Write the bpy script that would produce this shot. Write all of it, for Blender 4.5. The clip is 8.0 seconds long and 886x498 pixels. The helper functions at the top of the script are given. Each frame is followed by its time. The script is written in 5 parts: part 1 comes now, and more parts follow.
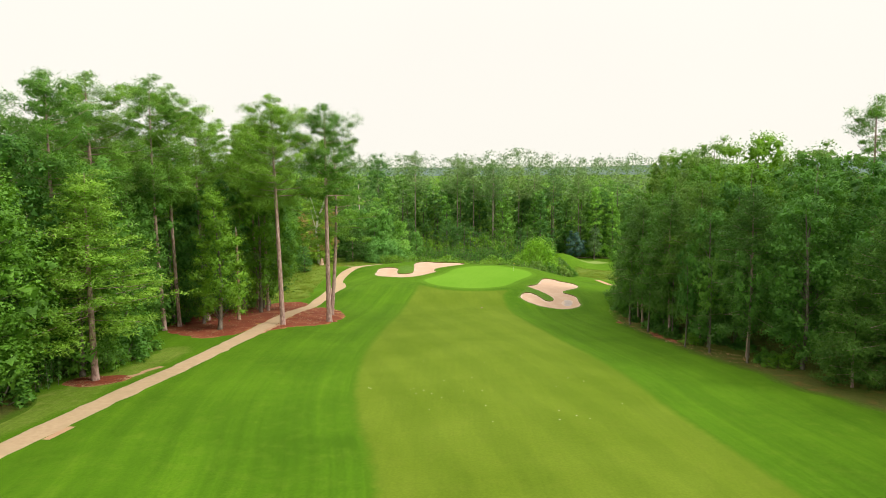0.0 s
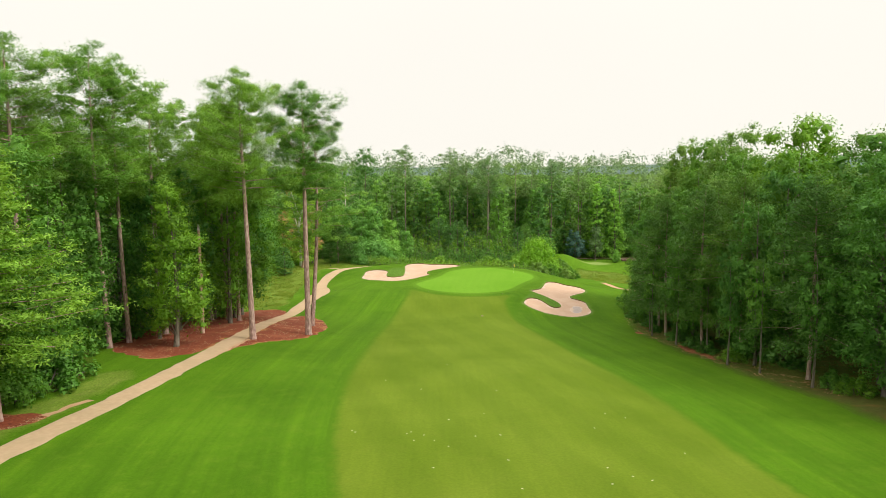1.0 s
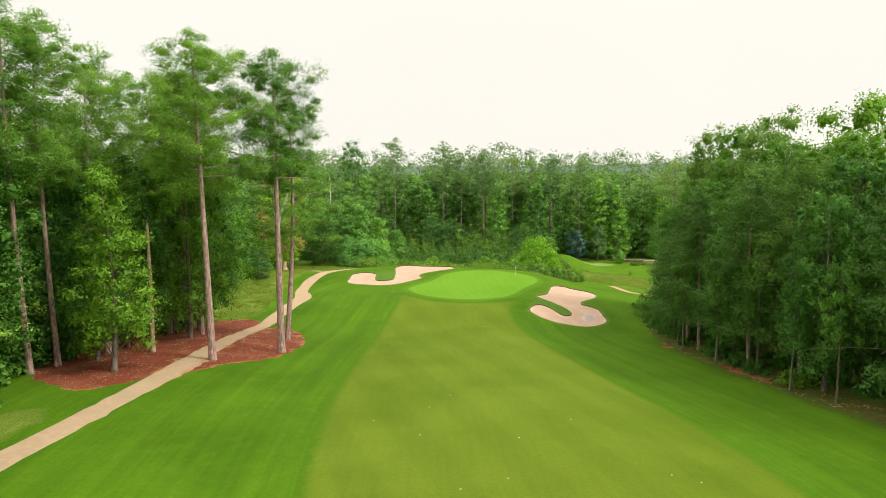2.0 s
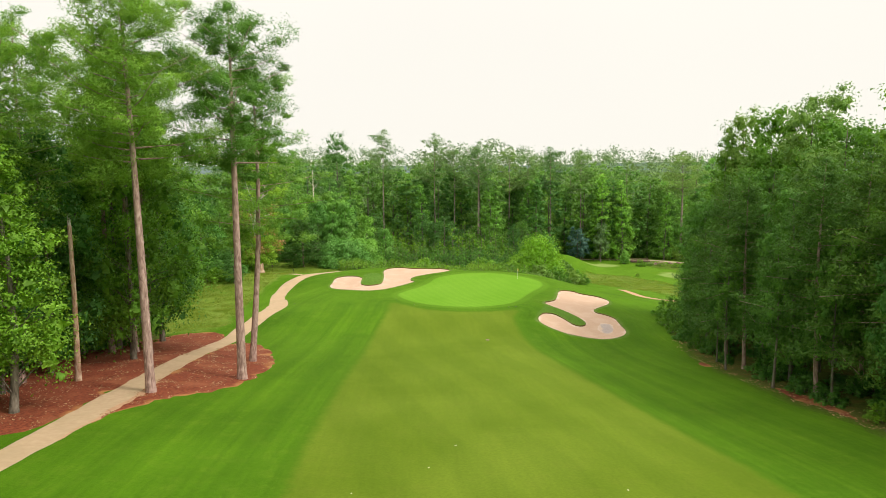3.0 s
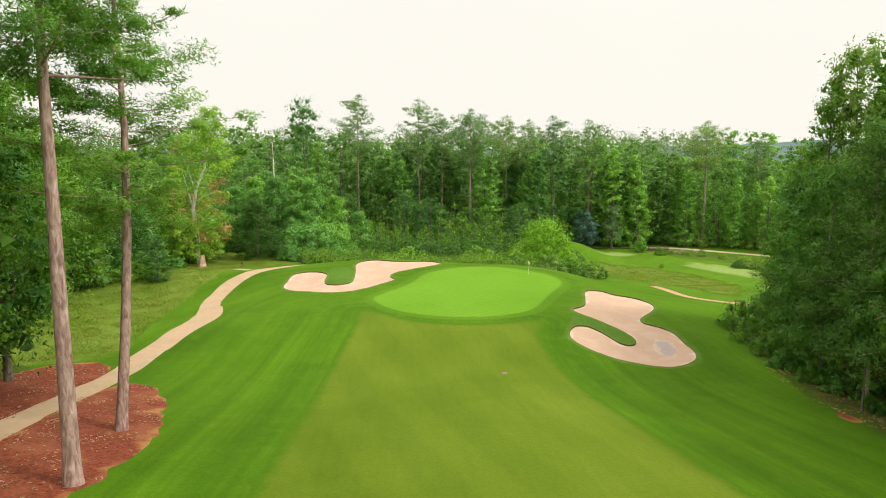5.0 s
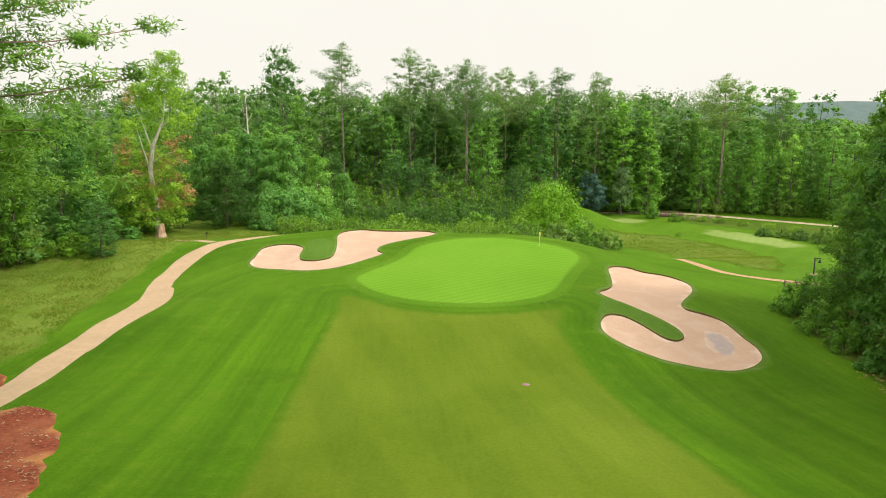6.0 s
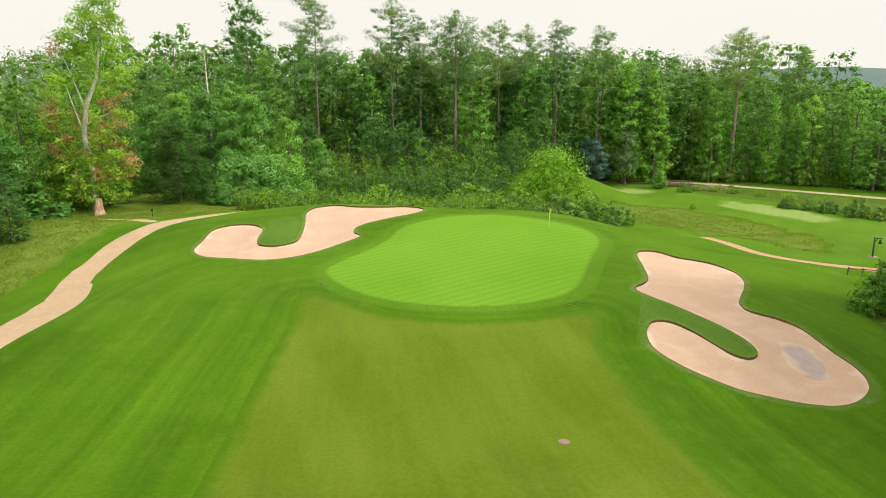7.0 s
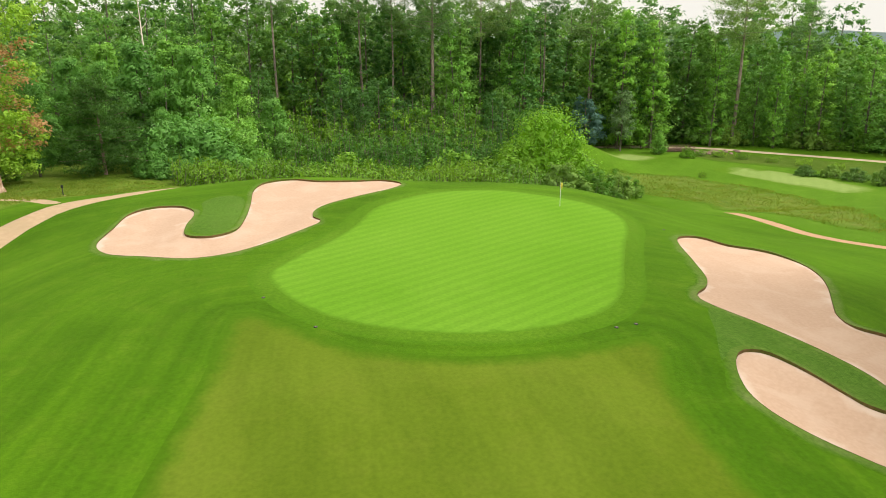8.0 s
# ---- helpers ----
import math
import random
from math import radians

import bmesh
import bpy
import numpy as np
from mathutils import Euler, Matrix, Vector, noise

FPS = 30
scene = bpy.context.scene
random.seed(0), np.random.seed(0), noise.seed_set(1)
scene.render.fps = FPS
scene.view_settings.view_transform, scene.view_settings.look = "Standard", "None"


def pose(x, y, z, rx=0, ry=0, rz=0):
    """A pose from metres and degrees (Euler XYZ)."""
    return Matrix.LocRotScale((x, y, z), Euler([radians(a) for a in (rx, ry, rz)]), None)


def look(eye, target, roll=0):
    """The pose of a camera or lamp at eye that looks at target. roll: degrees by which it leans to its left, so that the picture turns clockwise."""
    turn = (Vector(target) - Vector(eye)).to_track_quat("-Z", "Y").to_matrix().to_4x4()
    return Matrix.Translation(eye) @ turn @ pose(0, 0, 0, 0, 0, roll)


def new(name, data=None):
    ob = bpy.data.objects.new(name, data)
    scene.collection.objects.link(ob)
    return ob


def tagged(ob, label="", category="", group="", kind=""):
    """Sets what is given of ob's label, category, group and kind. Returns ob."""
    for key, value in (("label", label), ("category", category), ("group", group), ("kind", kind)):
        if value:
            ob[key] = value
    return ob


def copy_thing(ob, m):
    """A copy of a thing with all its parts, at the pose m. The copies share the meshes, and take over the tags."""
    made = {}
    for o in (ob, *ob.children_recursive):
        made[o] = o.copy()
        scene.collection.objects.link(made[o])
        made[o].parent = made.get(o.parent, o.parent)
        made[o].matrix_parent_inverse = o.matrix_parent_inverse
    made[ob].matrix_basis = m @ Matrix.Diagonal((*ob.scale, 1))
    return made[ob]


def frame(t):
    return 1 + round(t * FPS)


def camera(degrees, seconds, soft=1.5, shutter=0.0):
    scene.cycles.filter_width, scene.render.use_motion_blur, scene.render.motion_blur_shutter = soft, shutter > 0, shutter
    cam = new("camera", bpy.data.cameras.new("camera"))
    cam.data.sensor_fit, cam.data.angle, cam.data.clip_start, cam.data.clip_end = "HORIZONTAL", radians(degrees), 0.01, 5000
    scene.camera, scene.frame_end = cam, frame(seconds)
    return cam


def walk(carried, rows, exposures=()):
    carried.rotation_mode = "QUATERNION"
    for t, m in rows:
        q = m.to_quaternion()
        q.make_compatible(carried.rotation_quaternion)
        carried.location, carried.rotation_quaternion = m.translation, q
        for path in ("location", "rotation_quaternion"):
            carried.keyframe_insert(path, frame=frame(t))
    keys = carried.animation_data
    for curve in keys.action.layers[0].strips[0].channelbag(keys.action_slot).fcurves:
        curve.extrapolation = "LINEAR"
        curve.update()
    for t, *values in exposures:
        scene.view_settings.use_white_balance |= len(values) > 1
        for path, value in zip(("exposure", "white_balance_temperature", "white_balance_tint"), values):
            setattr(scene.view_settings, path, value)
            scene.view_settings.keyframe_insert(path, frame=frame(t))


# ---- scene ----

cam = camera(66.0, 8.0, soft=0.9)
METRES, EYE = 125.0, 23.0
ROWS = [
    (0.0, 0.0, 0.0, 0.0, -0.03, -5.81, 0.33),
    (0.5, -0.006, 0.0621, -0.0056, -0.57, -5.82, 0.33),
    (1.0, -0.0107, 0.1243, -0.0114, -1.03, -5.81, 0.32),
    (1.5, -0.0148, 0.1867, -0.017, -1.48, -5.82, 0.3),
    (3.0, -0.0216, 0.3745, -0.0336, -2.91, -5.9, 0.33),
    (3.5, -0.0219, 0.4364, -0.0394, -3.34, -5.9, 0.33),
    (4.0, -0.0217, 0.4986, -0.0453, -3.79, -5.9, 0.33),
    (4.5, -0.0205, 0.5602, -0.0511, -4.15, -6.14, 0.35),
    (6.0, -0.016, 0.7464, -0.0667, -5.33, -10.22, 0.29),
    (6.5, -0.0137, 0.8084, -0.0721, -5.88, -11.56, 0.3),
    (7.0, -0.0107, 0.8702, -0.0778, -6.75, -12.93, 0.29),
    (7.5, -0.008, 0.9326, -0.0843, -7.89, -14.35, 0.29),
    (8.0, -0.0048, 0.9947, -0.0915, -9.23, -15.86, 0.31),
]
walk(cam, [(t, pose(METRES * x, METRES * y, EYE + METRES * z, 90 + pitch, roll, yaw)) for t, x, y, z, yaw, pitch, roll in ROWS],
     exposures=[(0.0, 0.01), (3.0, 0.0), (5.0, -0.01), (8.0, -0.06)])

# ---- sky and sun: a bright overcast with a soft sun behind the start ----
SUN_ELEVATION, SUN_AZIMUTH = radians(44), radians(112)  # azimuth clockwise from +y
world = bpy.data.worlds.new("world")
scene.world = world
world.use_nodes = True
wn, wl = world.node_tree.nodes, world.node_tree.links
wn.clear()
w_out = wn.new("ShaderNodeOutputWorld")
w_sky = wn.new("ShaderNodeTexSky")
w_sky.sky_type = "NISHITA"
w_sky.sun_disc = False
w_sky.sun_elevation, w_sky.sun_rotation = SUN_ELEVATION, SUN_AZIMUTH
w_sky.dust_density = 4.0
w_clear = wn.new("ShaderNodeBackground")
w_clear.inputs["Strength"].default_value = 0.004
wl.new(w_sky.outputs[0], w_clear.inputs["Color"])
w_coord = wn.new("ShaderNodeTexCoord")
w_noise = wn.new("ShaderNodeTexNoise")
w_noise.inputs["Scale"].default_value = 2.2
w_noise.inputs["Detail"].default_value = 4
wl.new(w_coord.outputs["Generated"], w_noise.inputs["Vector"])
w_ramp = wn.new("ShaderNodeValToRGB")
w_ramp.color_ramp.elements[0].position, w_ramp.color_ramp.elements[0].color = 0.3, (0.968, 0.93, 0.85, 1)
w_ramp.color_ramp.elements[1].position, w_ramp.color_ramp.elements[1].color = 0.62, (0.98, 0.947, 0.862, 1)
wl.new(w_noise.outputs["Fac"], w_ramp.inputs["Fac"])
w_cloud = wn.new("ShaderNodeBackground")
w_cloud.inputs["Strength"].default_value = 0.97
wl.new(w_ramp.outputs["Color"], w_cloud.inputs["Color"])
# an overcast dome is about three times as bright overhead as at the horizon
w_split = wn.new("ShaderNodeSeparateXYZ")
wl.new(w_coord.outputs["Generated"], w_split.inputs[0])
w_up = wn.new("ShaderNodeMath")
w_up.operation = "SMOOTH_MAX"
w_up.inputs[1].default_value, w_up.inputs[2].default_value = 0.3, 0.2
wl.new(w_split.outputs["Z"], w_up.inputs[0])
w_dome = wn.new("ShaderNodeMath")
w_dome.operation = "MULTIPLY_ADD"
w_dome.inputs[1].default_value, w_dome.inputs[2].default_value = 1.5, 0.563
wl.new(w_up.outputs[0], w_dome.inputs[0])
wl.new(w_dome.outputs[0], w_cloud.inputs["Strength"])
w_add = wn.new("ShaderNodeAddShader")
wl.new(w_clear.outputs[0], w_add.inputs[0])
wl.new(w_cloud.outputs[0], w_add.inputs[1])
wl.new(w_add.outputs[0], w_out.inputs["Surface"])

sun = new("sun", bpy.data.lights.new("sun", "SUN"))
sun.data.energy, sun.data.angle, sun.data.color = 2.75, radians(16), (1.0, 0.95, 0.86)
sun_way = Vector((math.sin(SUN_AZIMUTH) * math.cos(SUN_ELEVATION), math.cos(SUN_AZIMUTH) * math.cos(SUN_ELEVATION), math.sin(SUN_ELEVATION)))
sun.matrix_world = look(sun_way * 200, (0, 0, 0))


# ---- materials ----
def material(name, rough=0.85, spec=0.3):
    m = bpy.data.materials.new(name)
    m.use_nodes = True
    b = m.node_tree.nodes["Principled BSDF"]
    b.inputs["Roughness"].default_value = rough
    b.inputs["Specular IOR Level"].default_value = spec
    return m, m.node_tree.nodes, m.node_tree.links, b


def noise_node(n, l, scale, detail=4, vector=None, distortion=0.0):
    t = n.new("ShaderNodeTexNoise")
    t.inputs["Scale"].default_value, t.inputs["Detail"].default_value = scale, detail
    t.inputs["Distortion"].default_value = distortion
    if vector is not None:
        l.new(vector, t.inputs["Vector"])
    return t.outputs["Fac"]


def ramp_node(n, l, fac, stops):
    r = n.new("ShaderNodeValToRGB")
    while len(r.color_ramp.elements) < len(stops):
        r.color_ramp.elements.new(0.5)
    for e, (p, c) in zip(r.color_ramp.elements, stops):
        e.position, e.color = p, (*c, 1) if len(c) == 3 else c
    l.new(fac, r.inputs["Fac"])
    return r.outputs["Color"]


def mix_node(n, l, a, b, fac, how="MIX"):
    m = n.new("ShaderNodeMix")
    m.data_type, m.blend_type = "RGBA", how
    for s, v in ((m.inputs[0], fac), (m.inputs[6], a), (m.inputs[7], b)):
        if isinstance(v, (int, float)):
            s.default_value = v
        elif isinstance(v, tuple):
            s.default_value = (*v, 1)
        else:
            l.new(v, s)
    return m.outputs[2]


def math_node(n, l, how, a, b=0.0):
    m = n.new("ShaderNodeMath")
    m.operation = how
    for s, v in ((m.inputs[0], a), (m.inputs[1], b)):
        if isinstance(v, (int, float)):
            s.default_value = v
        else:
            l.new(v, s)
    return m.outputs[0]


def bump_node(n, l, b, height, strength, distance):
    k = n.new("ShaderNodeBump")
    k.inputs["Strength"].default_value, k.inputs["Distance"].default_value = strength, distance
    l.new(height, k.inputs["Height"])
    l.new(k.outputs[0], b.inputs["Normal"])


def coords(n):
    return n.new("ShaderNodeTexCoord").outputs["Object"]


def turned(n, l, vec, degrees_z, scale=(1, 1, 1)):
    m = n.new("ShaderNodeMapping")
    m.inputs["Rotation"].default_value = (0, 0, radians(degrees_z))
    m.inputs["Scale"].default_value = scale
    l.new(vec, m.inputs["Vector"])
    return m.outputs[0]


def stripes(n, l, vec, angle, width, wobble):
    """Mown bands of that width, their edges a little ragged."""
    w = n.new("ShaderNodeTexWave")
    w.wave_type, w.bands_direction, w.wave_profile = "BANDS", "X", "SIN"
    w.inputs["Scale"].default_value = math.pi / (10 * width)
    w.inputs["Distortion"].default_value, w.inputs["Detail"].default_value = wobble, 2
    w.inputs["Detail Scale"].default_value = 0.6
    l.new(turned(n, l, vec, angle), w.inputs["Vector"])
    return w.outputs["Fac"]


def grass(name, dark, light, worn, angle=0, width=2.0, band=0.0, worn_amount=0.35, streak=0.25, bump=0.03, edge=None, grain=0.6, lanes=0.0):
    """Mown turf: colour drift in metres, fine mottle, mowing bands, worn patches."""
    m, n, l, b = material(name, 0.95, 0.06)
    b.inputs["Sheen Weight"].default_value, b.inputs["Sheen Roughness"].default_value = 0.17, 0.4
    b.inputs["Sheen Tint"].default_value = (0.62, 1.0, 0.1, 1)
    v = coords(n)
    big = noise_node(n, l, 0.09, 5, v, 0.4)
    col = ramp_node(n, l, big, [(0.32, dark), (0.68, light)])
    mid = noise_node(n, l, 0.75, 5, v)
    col = mix_node(n, l, col, worn, math_node(n, l, "MULTIPLY", ramp_node(n, l, mid, [(0.5, (0, 0, 0)), (0.78, (1, 1, 1))]), worn_amount))
    if streak:
        s = noise_node(n, l, 1.0, 3, turned(n, l, v, angle, (2.2, 0.10, 1)))
        col = mix_node(n, l, col, ramp_node(n, l, s, [(0.3, (0.55, 0.6, 0.5)), (0.7, (1.3, 1.25, 1.3))]), streak, "MULTIPLY")
    if band:
        s = stripes(n, l, v, angle, width, 1.2)
        col = mix_node(n, l, col, ramp_node(n, l, s, [(0.35, (0.72, 0.78, 0.7)), (0.65, (1.2, 1.14, 1.2))]), band, "MULTIPLY")
    if lanes:
        # passes of the rough mower, side by side along the fairway
        a = n.new("ShaderNodeAttribute")
        a.attribute_name = "lane"
        split = n.new("ShaderNodeSeparateXYZ")
        l.new(v, split.inputs[0])
        for across, along, depth in ((0.42, 0.012, lanes), (2.1, 0.035, 0.55 * lanes)):
            way = n.new("ShaderNodeCombineXYZ")
            l.new(math_node(n, l, "MULTIPLY", a.outputs["Fac"], across), way.inputs[0])
            l.new(math_node(n, l, "MULTIPLY", split.outputs["Y"], along), way.inputs[1])
            s = noise_node(n, l, 1.0, 2, way.outputs[0])
            col = mix_node(n, l, col, ramp_node(n, l, s, [(0.36, (0.62, 0.7, 0.6)), (0.64, (1.3, 1.2, 1.3))]), depth, "MULTIPLY")
    if edge:
        # the mower's edge: longer grass mixes in over the last metre
        a = n.new("ShaderNodeAttribute")
        a.attribute_name = "edge"
        ragged = math_node(n, l, "ADD", a.outputs["Fac"], math_node(n, l, "MULTIPLY", math_node(n, l, "SUBTRACT", noise_node(n, l, 1.1, 5, v), 0.5), 0.5))
        col = mix_node(n, l, edge, col, ramp_node(n, l, ragged, [(0.1, (0, 0, 0)), (0.5, (1, 1, 1))]))
    fine = noise_node(n, l, 5.0, 8, v)
    col = mix_node(n, l, col, ramp_node(n, l, fine, [(0.32, (0.6, 0.64, 0.55)), (0.68, (1.36, 1.32, 1.3))]), grain, "MULTIPLY")
    l.new(col, b.inputs["Base Color"])
    bump_node(n, l, b, noise_node(n, l, 14.0, 6, v), 0.7, bump)
    return m


M_ROUGH = grass("mown_rough", (0.043, 0.114, 0.0027), (0.069, 0.165, 0.0048), (0.104, 0.18, 0.012), 5, 4.2, 0.0, 0.4, 0.1, 0.025, None, 0.32, 0.45)
M_FAIRWAY = grass("fairway_turf", (0.087, 0.138, 0.0075), (0.119, 0.173, 0.014), (0.14, 0.165, 0.02), -14, 5.5, 0.2, 0.25, 0.12, 0.012, (0.055, 0.13, 0.004), 0.26)
M_GREEN = grass("putting_green_turf", (0.105, 0.248, 0.013), (0.128, 0.275, 0.02), (0.15, 0.262, 0.03), 58, 0.95, 0.26, 0.2, 0.0, 0.006, (0.08, 0.185, 0.01), 0.25)
M_COLLAR = grass("collar_turf", (0.06, 0.148, 0.005), (0.086, 0.185, 0.01), (0.11, 0.19, 0.016), 20, 2.0, 0.0, 0.25, 0.2, 0.02, (0.06, 0.15, 0.005), 0.4)
M_MEADOW = grass("meadow_grass", (0.08, 0.145, 0.01), (0.14, 0.2, 0.03), (0.23, 0.23, 0.07), 70, 3.0, 0.0, 0.6, 0.35, 0.08, (0.055, 0.135, 0.004))
M_BANK = grass("dry_bank_grass", (0.085, 0.15, 0.014), (0.135, 0.19, 0.035), (0.24, 0.21, 0.085), -32, 3.0, 0.0, 0.6, 0.45, 0.08, (0.06, 0.135, 0.006), 0.6)
M_HOLLOW = grass("hollow_turf", (0.06, 0.145, 0.006), (0.092, 0.195, 0.012), (0.125, 0.2, 0.025), 40, 4.0, 0.15, 0.35, 0.25, 0.03, (0.056, 0.142, 0.0035), 0.38)
M_DITCH = grass("ditch_grass", (0.05, 0.095, 0.01), (0.085, 0.13, 0.02), (0.15, 0.15, 0.045), 60, 3.0, 0.0, 0.5, 0.4, 0.06, (0.05, 0.12, 0.005), 0.5)
M_TUFT = grass("long_tufted_grass", (0.05, 0.118, 0.012), (0.078, 0.158, 0.022), (0.11, 0.17, 0.035), 30, 2.0, 0.0, 0.4, 0.0, 0.07, None, 0.6)
M_RIM = grass("sandy_rim_grass", (0.07, 0.135, 0.016), (0.105, 0.17, 0.032), (0.2, 0.2, 0.1), 30, 2.0, 0.0, 0.5, 0.0, 0.05, (0.052, 0.13, 0.004), 0.5)
M_TEE = grass("tee_turf", (0.19, 0.27, 0.07), (0.24, 0.31, 0.1), (0.28, 0.32, 0.14), 35, 1.6, 0.1, 0.3, 0.0, 0.008, (0.08, 0.165, 0.008), 0.4)
# litter and dirt; the dark edge grass also carries some painted tree shade
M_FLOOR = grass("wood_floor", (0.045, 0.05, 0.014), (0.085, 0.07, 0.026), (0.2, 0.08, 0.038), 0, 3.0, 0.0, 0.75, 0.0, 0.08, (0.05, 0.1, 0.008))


def loose(name, a, b_col, patch, patch_amount, scale, bump, rough=0.95, edge=None):
    m, n, l, b = material(name, rough, 0.2)
    v = coords(n)
    col = ramp_node(n, l, noise_node(n, l, scale, 6, v), [(0.3, a), (0.7, b_col)])
    big = noise_node(n, l, 0.35, 4, v, 0.6)
    col = mix_node(n, l, col, patch, math_node(n, l, "MULTIPLY", ramp_node(n, l, big, [(0.48, (0, 0, 0)), (0.66, (1, 1, 1))]), patch_amount))
    if edge:
        a = n.new("ShaderNodeAttribute")
        a.attribute_name = "edge"
        ragged = math_node(n, l, "ADD", a.outputs["Fac"], math_node(n, l, "MULTIPLY", math_node(n, l, "SUBTRACT", noise_node(n, l, 0.45, 5, v), 0.4), 2.8))
        col = mix_node(n, l, edge, col, ramp_node(n, l, ragged, [(0.1, (0, 0, 0)), (0.55, (1, 1, 1))]))
    l.new(col, b.inputs["Base Color"])
    bump_node(n, l, b, noise_node(n, l, scale * 1.6, 6, v), 0.8, bump)
    return m


M_SAND = loose("bunker_sand", (0.465, 0.315, 0.22), (0.515, 0.355, 0.255), (0.56, 0.41, 0.31), 0.5, 5.0, 0.008, 0.95, (0.58, 0.45, 0.36))
M_WET = loose("wet_sand", (0.3, 0.235, 0.21), (0.37, 0.29, 0.26), (0.4, 0.32, 0.285), 0.5, 3.0, 0.004, 0.35, (0.5, 0.35, 0.25))
M_PATH = loose("path_concrete", (0.415, 0.29, 0.18), (0.475, 0.345, 0.22), (0.37, 0.28, 0.165), 0.5, 2.2, 0.006)
M_PATH2 = loose("dirt_path", (0.42, 0.24, 0.14), (0.48, 0.3, 0.18), (0.4, 0.3, 0.18), 0.3, 3.0, 0.02)
M_FARPATH = loose("pale_gravel", (0.44, 0.33, 0.23), (0.52, 0.41, 0.3), (0.4, 0.33, 0.22), 0.4, 2.0, 0.01)
M_MULCH = loose("pine_straw", (0.115, 0.025, 0.012), (0.29, 0.074, 0.034), (0.3, 0.105, 0.05), 0.6, 4.5, 0.06, 0.9, (0.38, 0.17, 0.06))
M_CLAY = loose("red_clay", (0.33, 0.12, 0.05), (0.43, 0.18, 0.08), (0.5, 0.26, 0.14), 0.5, 3.0, 0.04)
# aerial haze painted into the base colour of the wooded ridge
M_HILL = loose("haze_tinted_hill", (0.095, 0.14, 0.135), (0.12, 0.17, 0.16), (0.105, 0.15, 0.15), 0.5, 0.03, 2.0)
M_LIP = loose("bunker_edge_soil", (0.10, 0.07, 0.025), (0.19, 0.125, 0.05), (0.06, 0.115, 0.01), 0.85, 6.0, 0.03)


def bark(name, a, b_col, c):
    m, n, l, b = material(name, 0.95, 0.15)
    v = coords(n)
    vs = turned(n, l, v, 0, (1, 1, 0.28))
    f = noise_node(n, l, 5.0, 6, vs, 0.6)
    col = ramp_node(n, l, f, [(0.32, a), (0.6, b_col), (0.75, c)])
    l.new(col, b.inputs["Base Color"])
    bump_node(n, l, b, f, 0.9, 0.05)
    return m


M_PINE_BARK = bark("pine_bark", (0.2, 0.12, 0.1), (0.45, 0.31, 0.265), (0.57, 0.44, 0.39))
M_FAR_BARK = bark("far_pine_bark", (0.2, 0.15, 0.12), (0.38, 0.3, 0.255), (0.5, 0.42, 0.37))
M_GREY_BARK = bark("grey_bark", (0.08, 0.07, 0.05), (0.21, 0.18, 0.14), (0.3, 0.27, 0.22))
M_PALE_BARK = bark("pale_dead_wood", (0.42, 0.35, 0.28), (0.64, 0.57, 0.49), (0.74, 0.68, 0.6))
M_WHITE_BARK = bark("whitish_bark", (0.5, 0.45, 0.38), (0.72, 0.67, 0.6), (0.8, 0.77, 0.71))
M_RED_BARK = bark("red_dead_bark", (0.3, 0.16, 0.095), (0.5, 0.35, 0.25), (0.62, 0.52, 0.41))


def leaves(name, dark, light, tip, through_amount=0.38, gain=1.4):
    dark, light, tip = (tuple(gain * c for c in q) for q in (dark, light, tip))
    m, n, l, b = material(name, 0.58, 0.3)
    geo = n.new("ShaderNodeNewGeometry")
    tuft = noise_node(n, l, 0.55, 2, coords(n), 0.5)
    tuft = ramp_node(n, l, tuft, [(0.34, (0, 0, 0)), (0.66, (1, 1, 1))])
    pick = mix_node(n, l, geo.outputs["Random Per Island"], tuft, 0.62)
    a = n.new("ShaderNodeAttribute")
    a.attribute_name = "tone"
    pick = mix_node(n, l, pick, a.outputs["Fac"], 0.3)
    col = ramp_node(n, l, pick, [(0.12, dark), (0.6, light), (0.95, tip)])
    info = n.new("ShaderNodeObjectInfo")
    tone = ramp_node(n, l, info.outputs["Random"], [(0.0, (0.66, 0.76, 0.8)), (0.5, (1, 1, 1)), (1.0, (1.3, 1.17, 0.95))])
    col = mix_node(n, l, col, tone, 1.0, "MULTIPLY")
    l.new(col, b.inputs["Base Color"])
    tr = n.new("ShaderNodeBsdfTranslucent")
    l.new(mix_node(n, l, col, (1.0, 1.0, 0.5), 1.0, "MULTIPLY"), tr.inputs["Color"])
    mx = n.new("ShaderNodeMixShader")
    mx.inputs[0].default_value = through_amount
    l.new(b.outputs[0], mx.inputs[1])
    l.new(tr.outputs[0], mx.inputs[2])
    l.new(mx.outputs[0], n["Material Output"].inputs["Surface"])
    return m


L_PINE = leaves("pine_needles", (0.05, 0.105, 0.014), (0.096, 0.19, 0.026), (0.15, 0.255, 0.05), 0.45, 2.35)
L_DARKPINE = leaves("dark_pine_needles", (0.034, 0.088, 0.014), (0.066, 0.155, 0.022), (0.108, 0.215, 0.042), 0.4, 1.45)
L_MIDPINE = leaves("mid_pine_needles", (0.042, 0.098, 0.014), (0.082, 0.18, 0.024), (0.13, 0.24, 0.045), 0.42, 1.5)
L_BROAD = leaves("broad_leaves", (0.052, 0.12, 0.009), (0.1, 0.22, 0.018), (0.165, 0.305, 0.038), 0.38, 1.65)
L_DEEP = leaves("deep_green_leaves", (0.033, 0.094, 0.013), (0.066, 0.17, 0.023), (0.108, 0.236, 0.043), 0.4, 1.7)
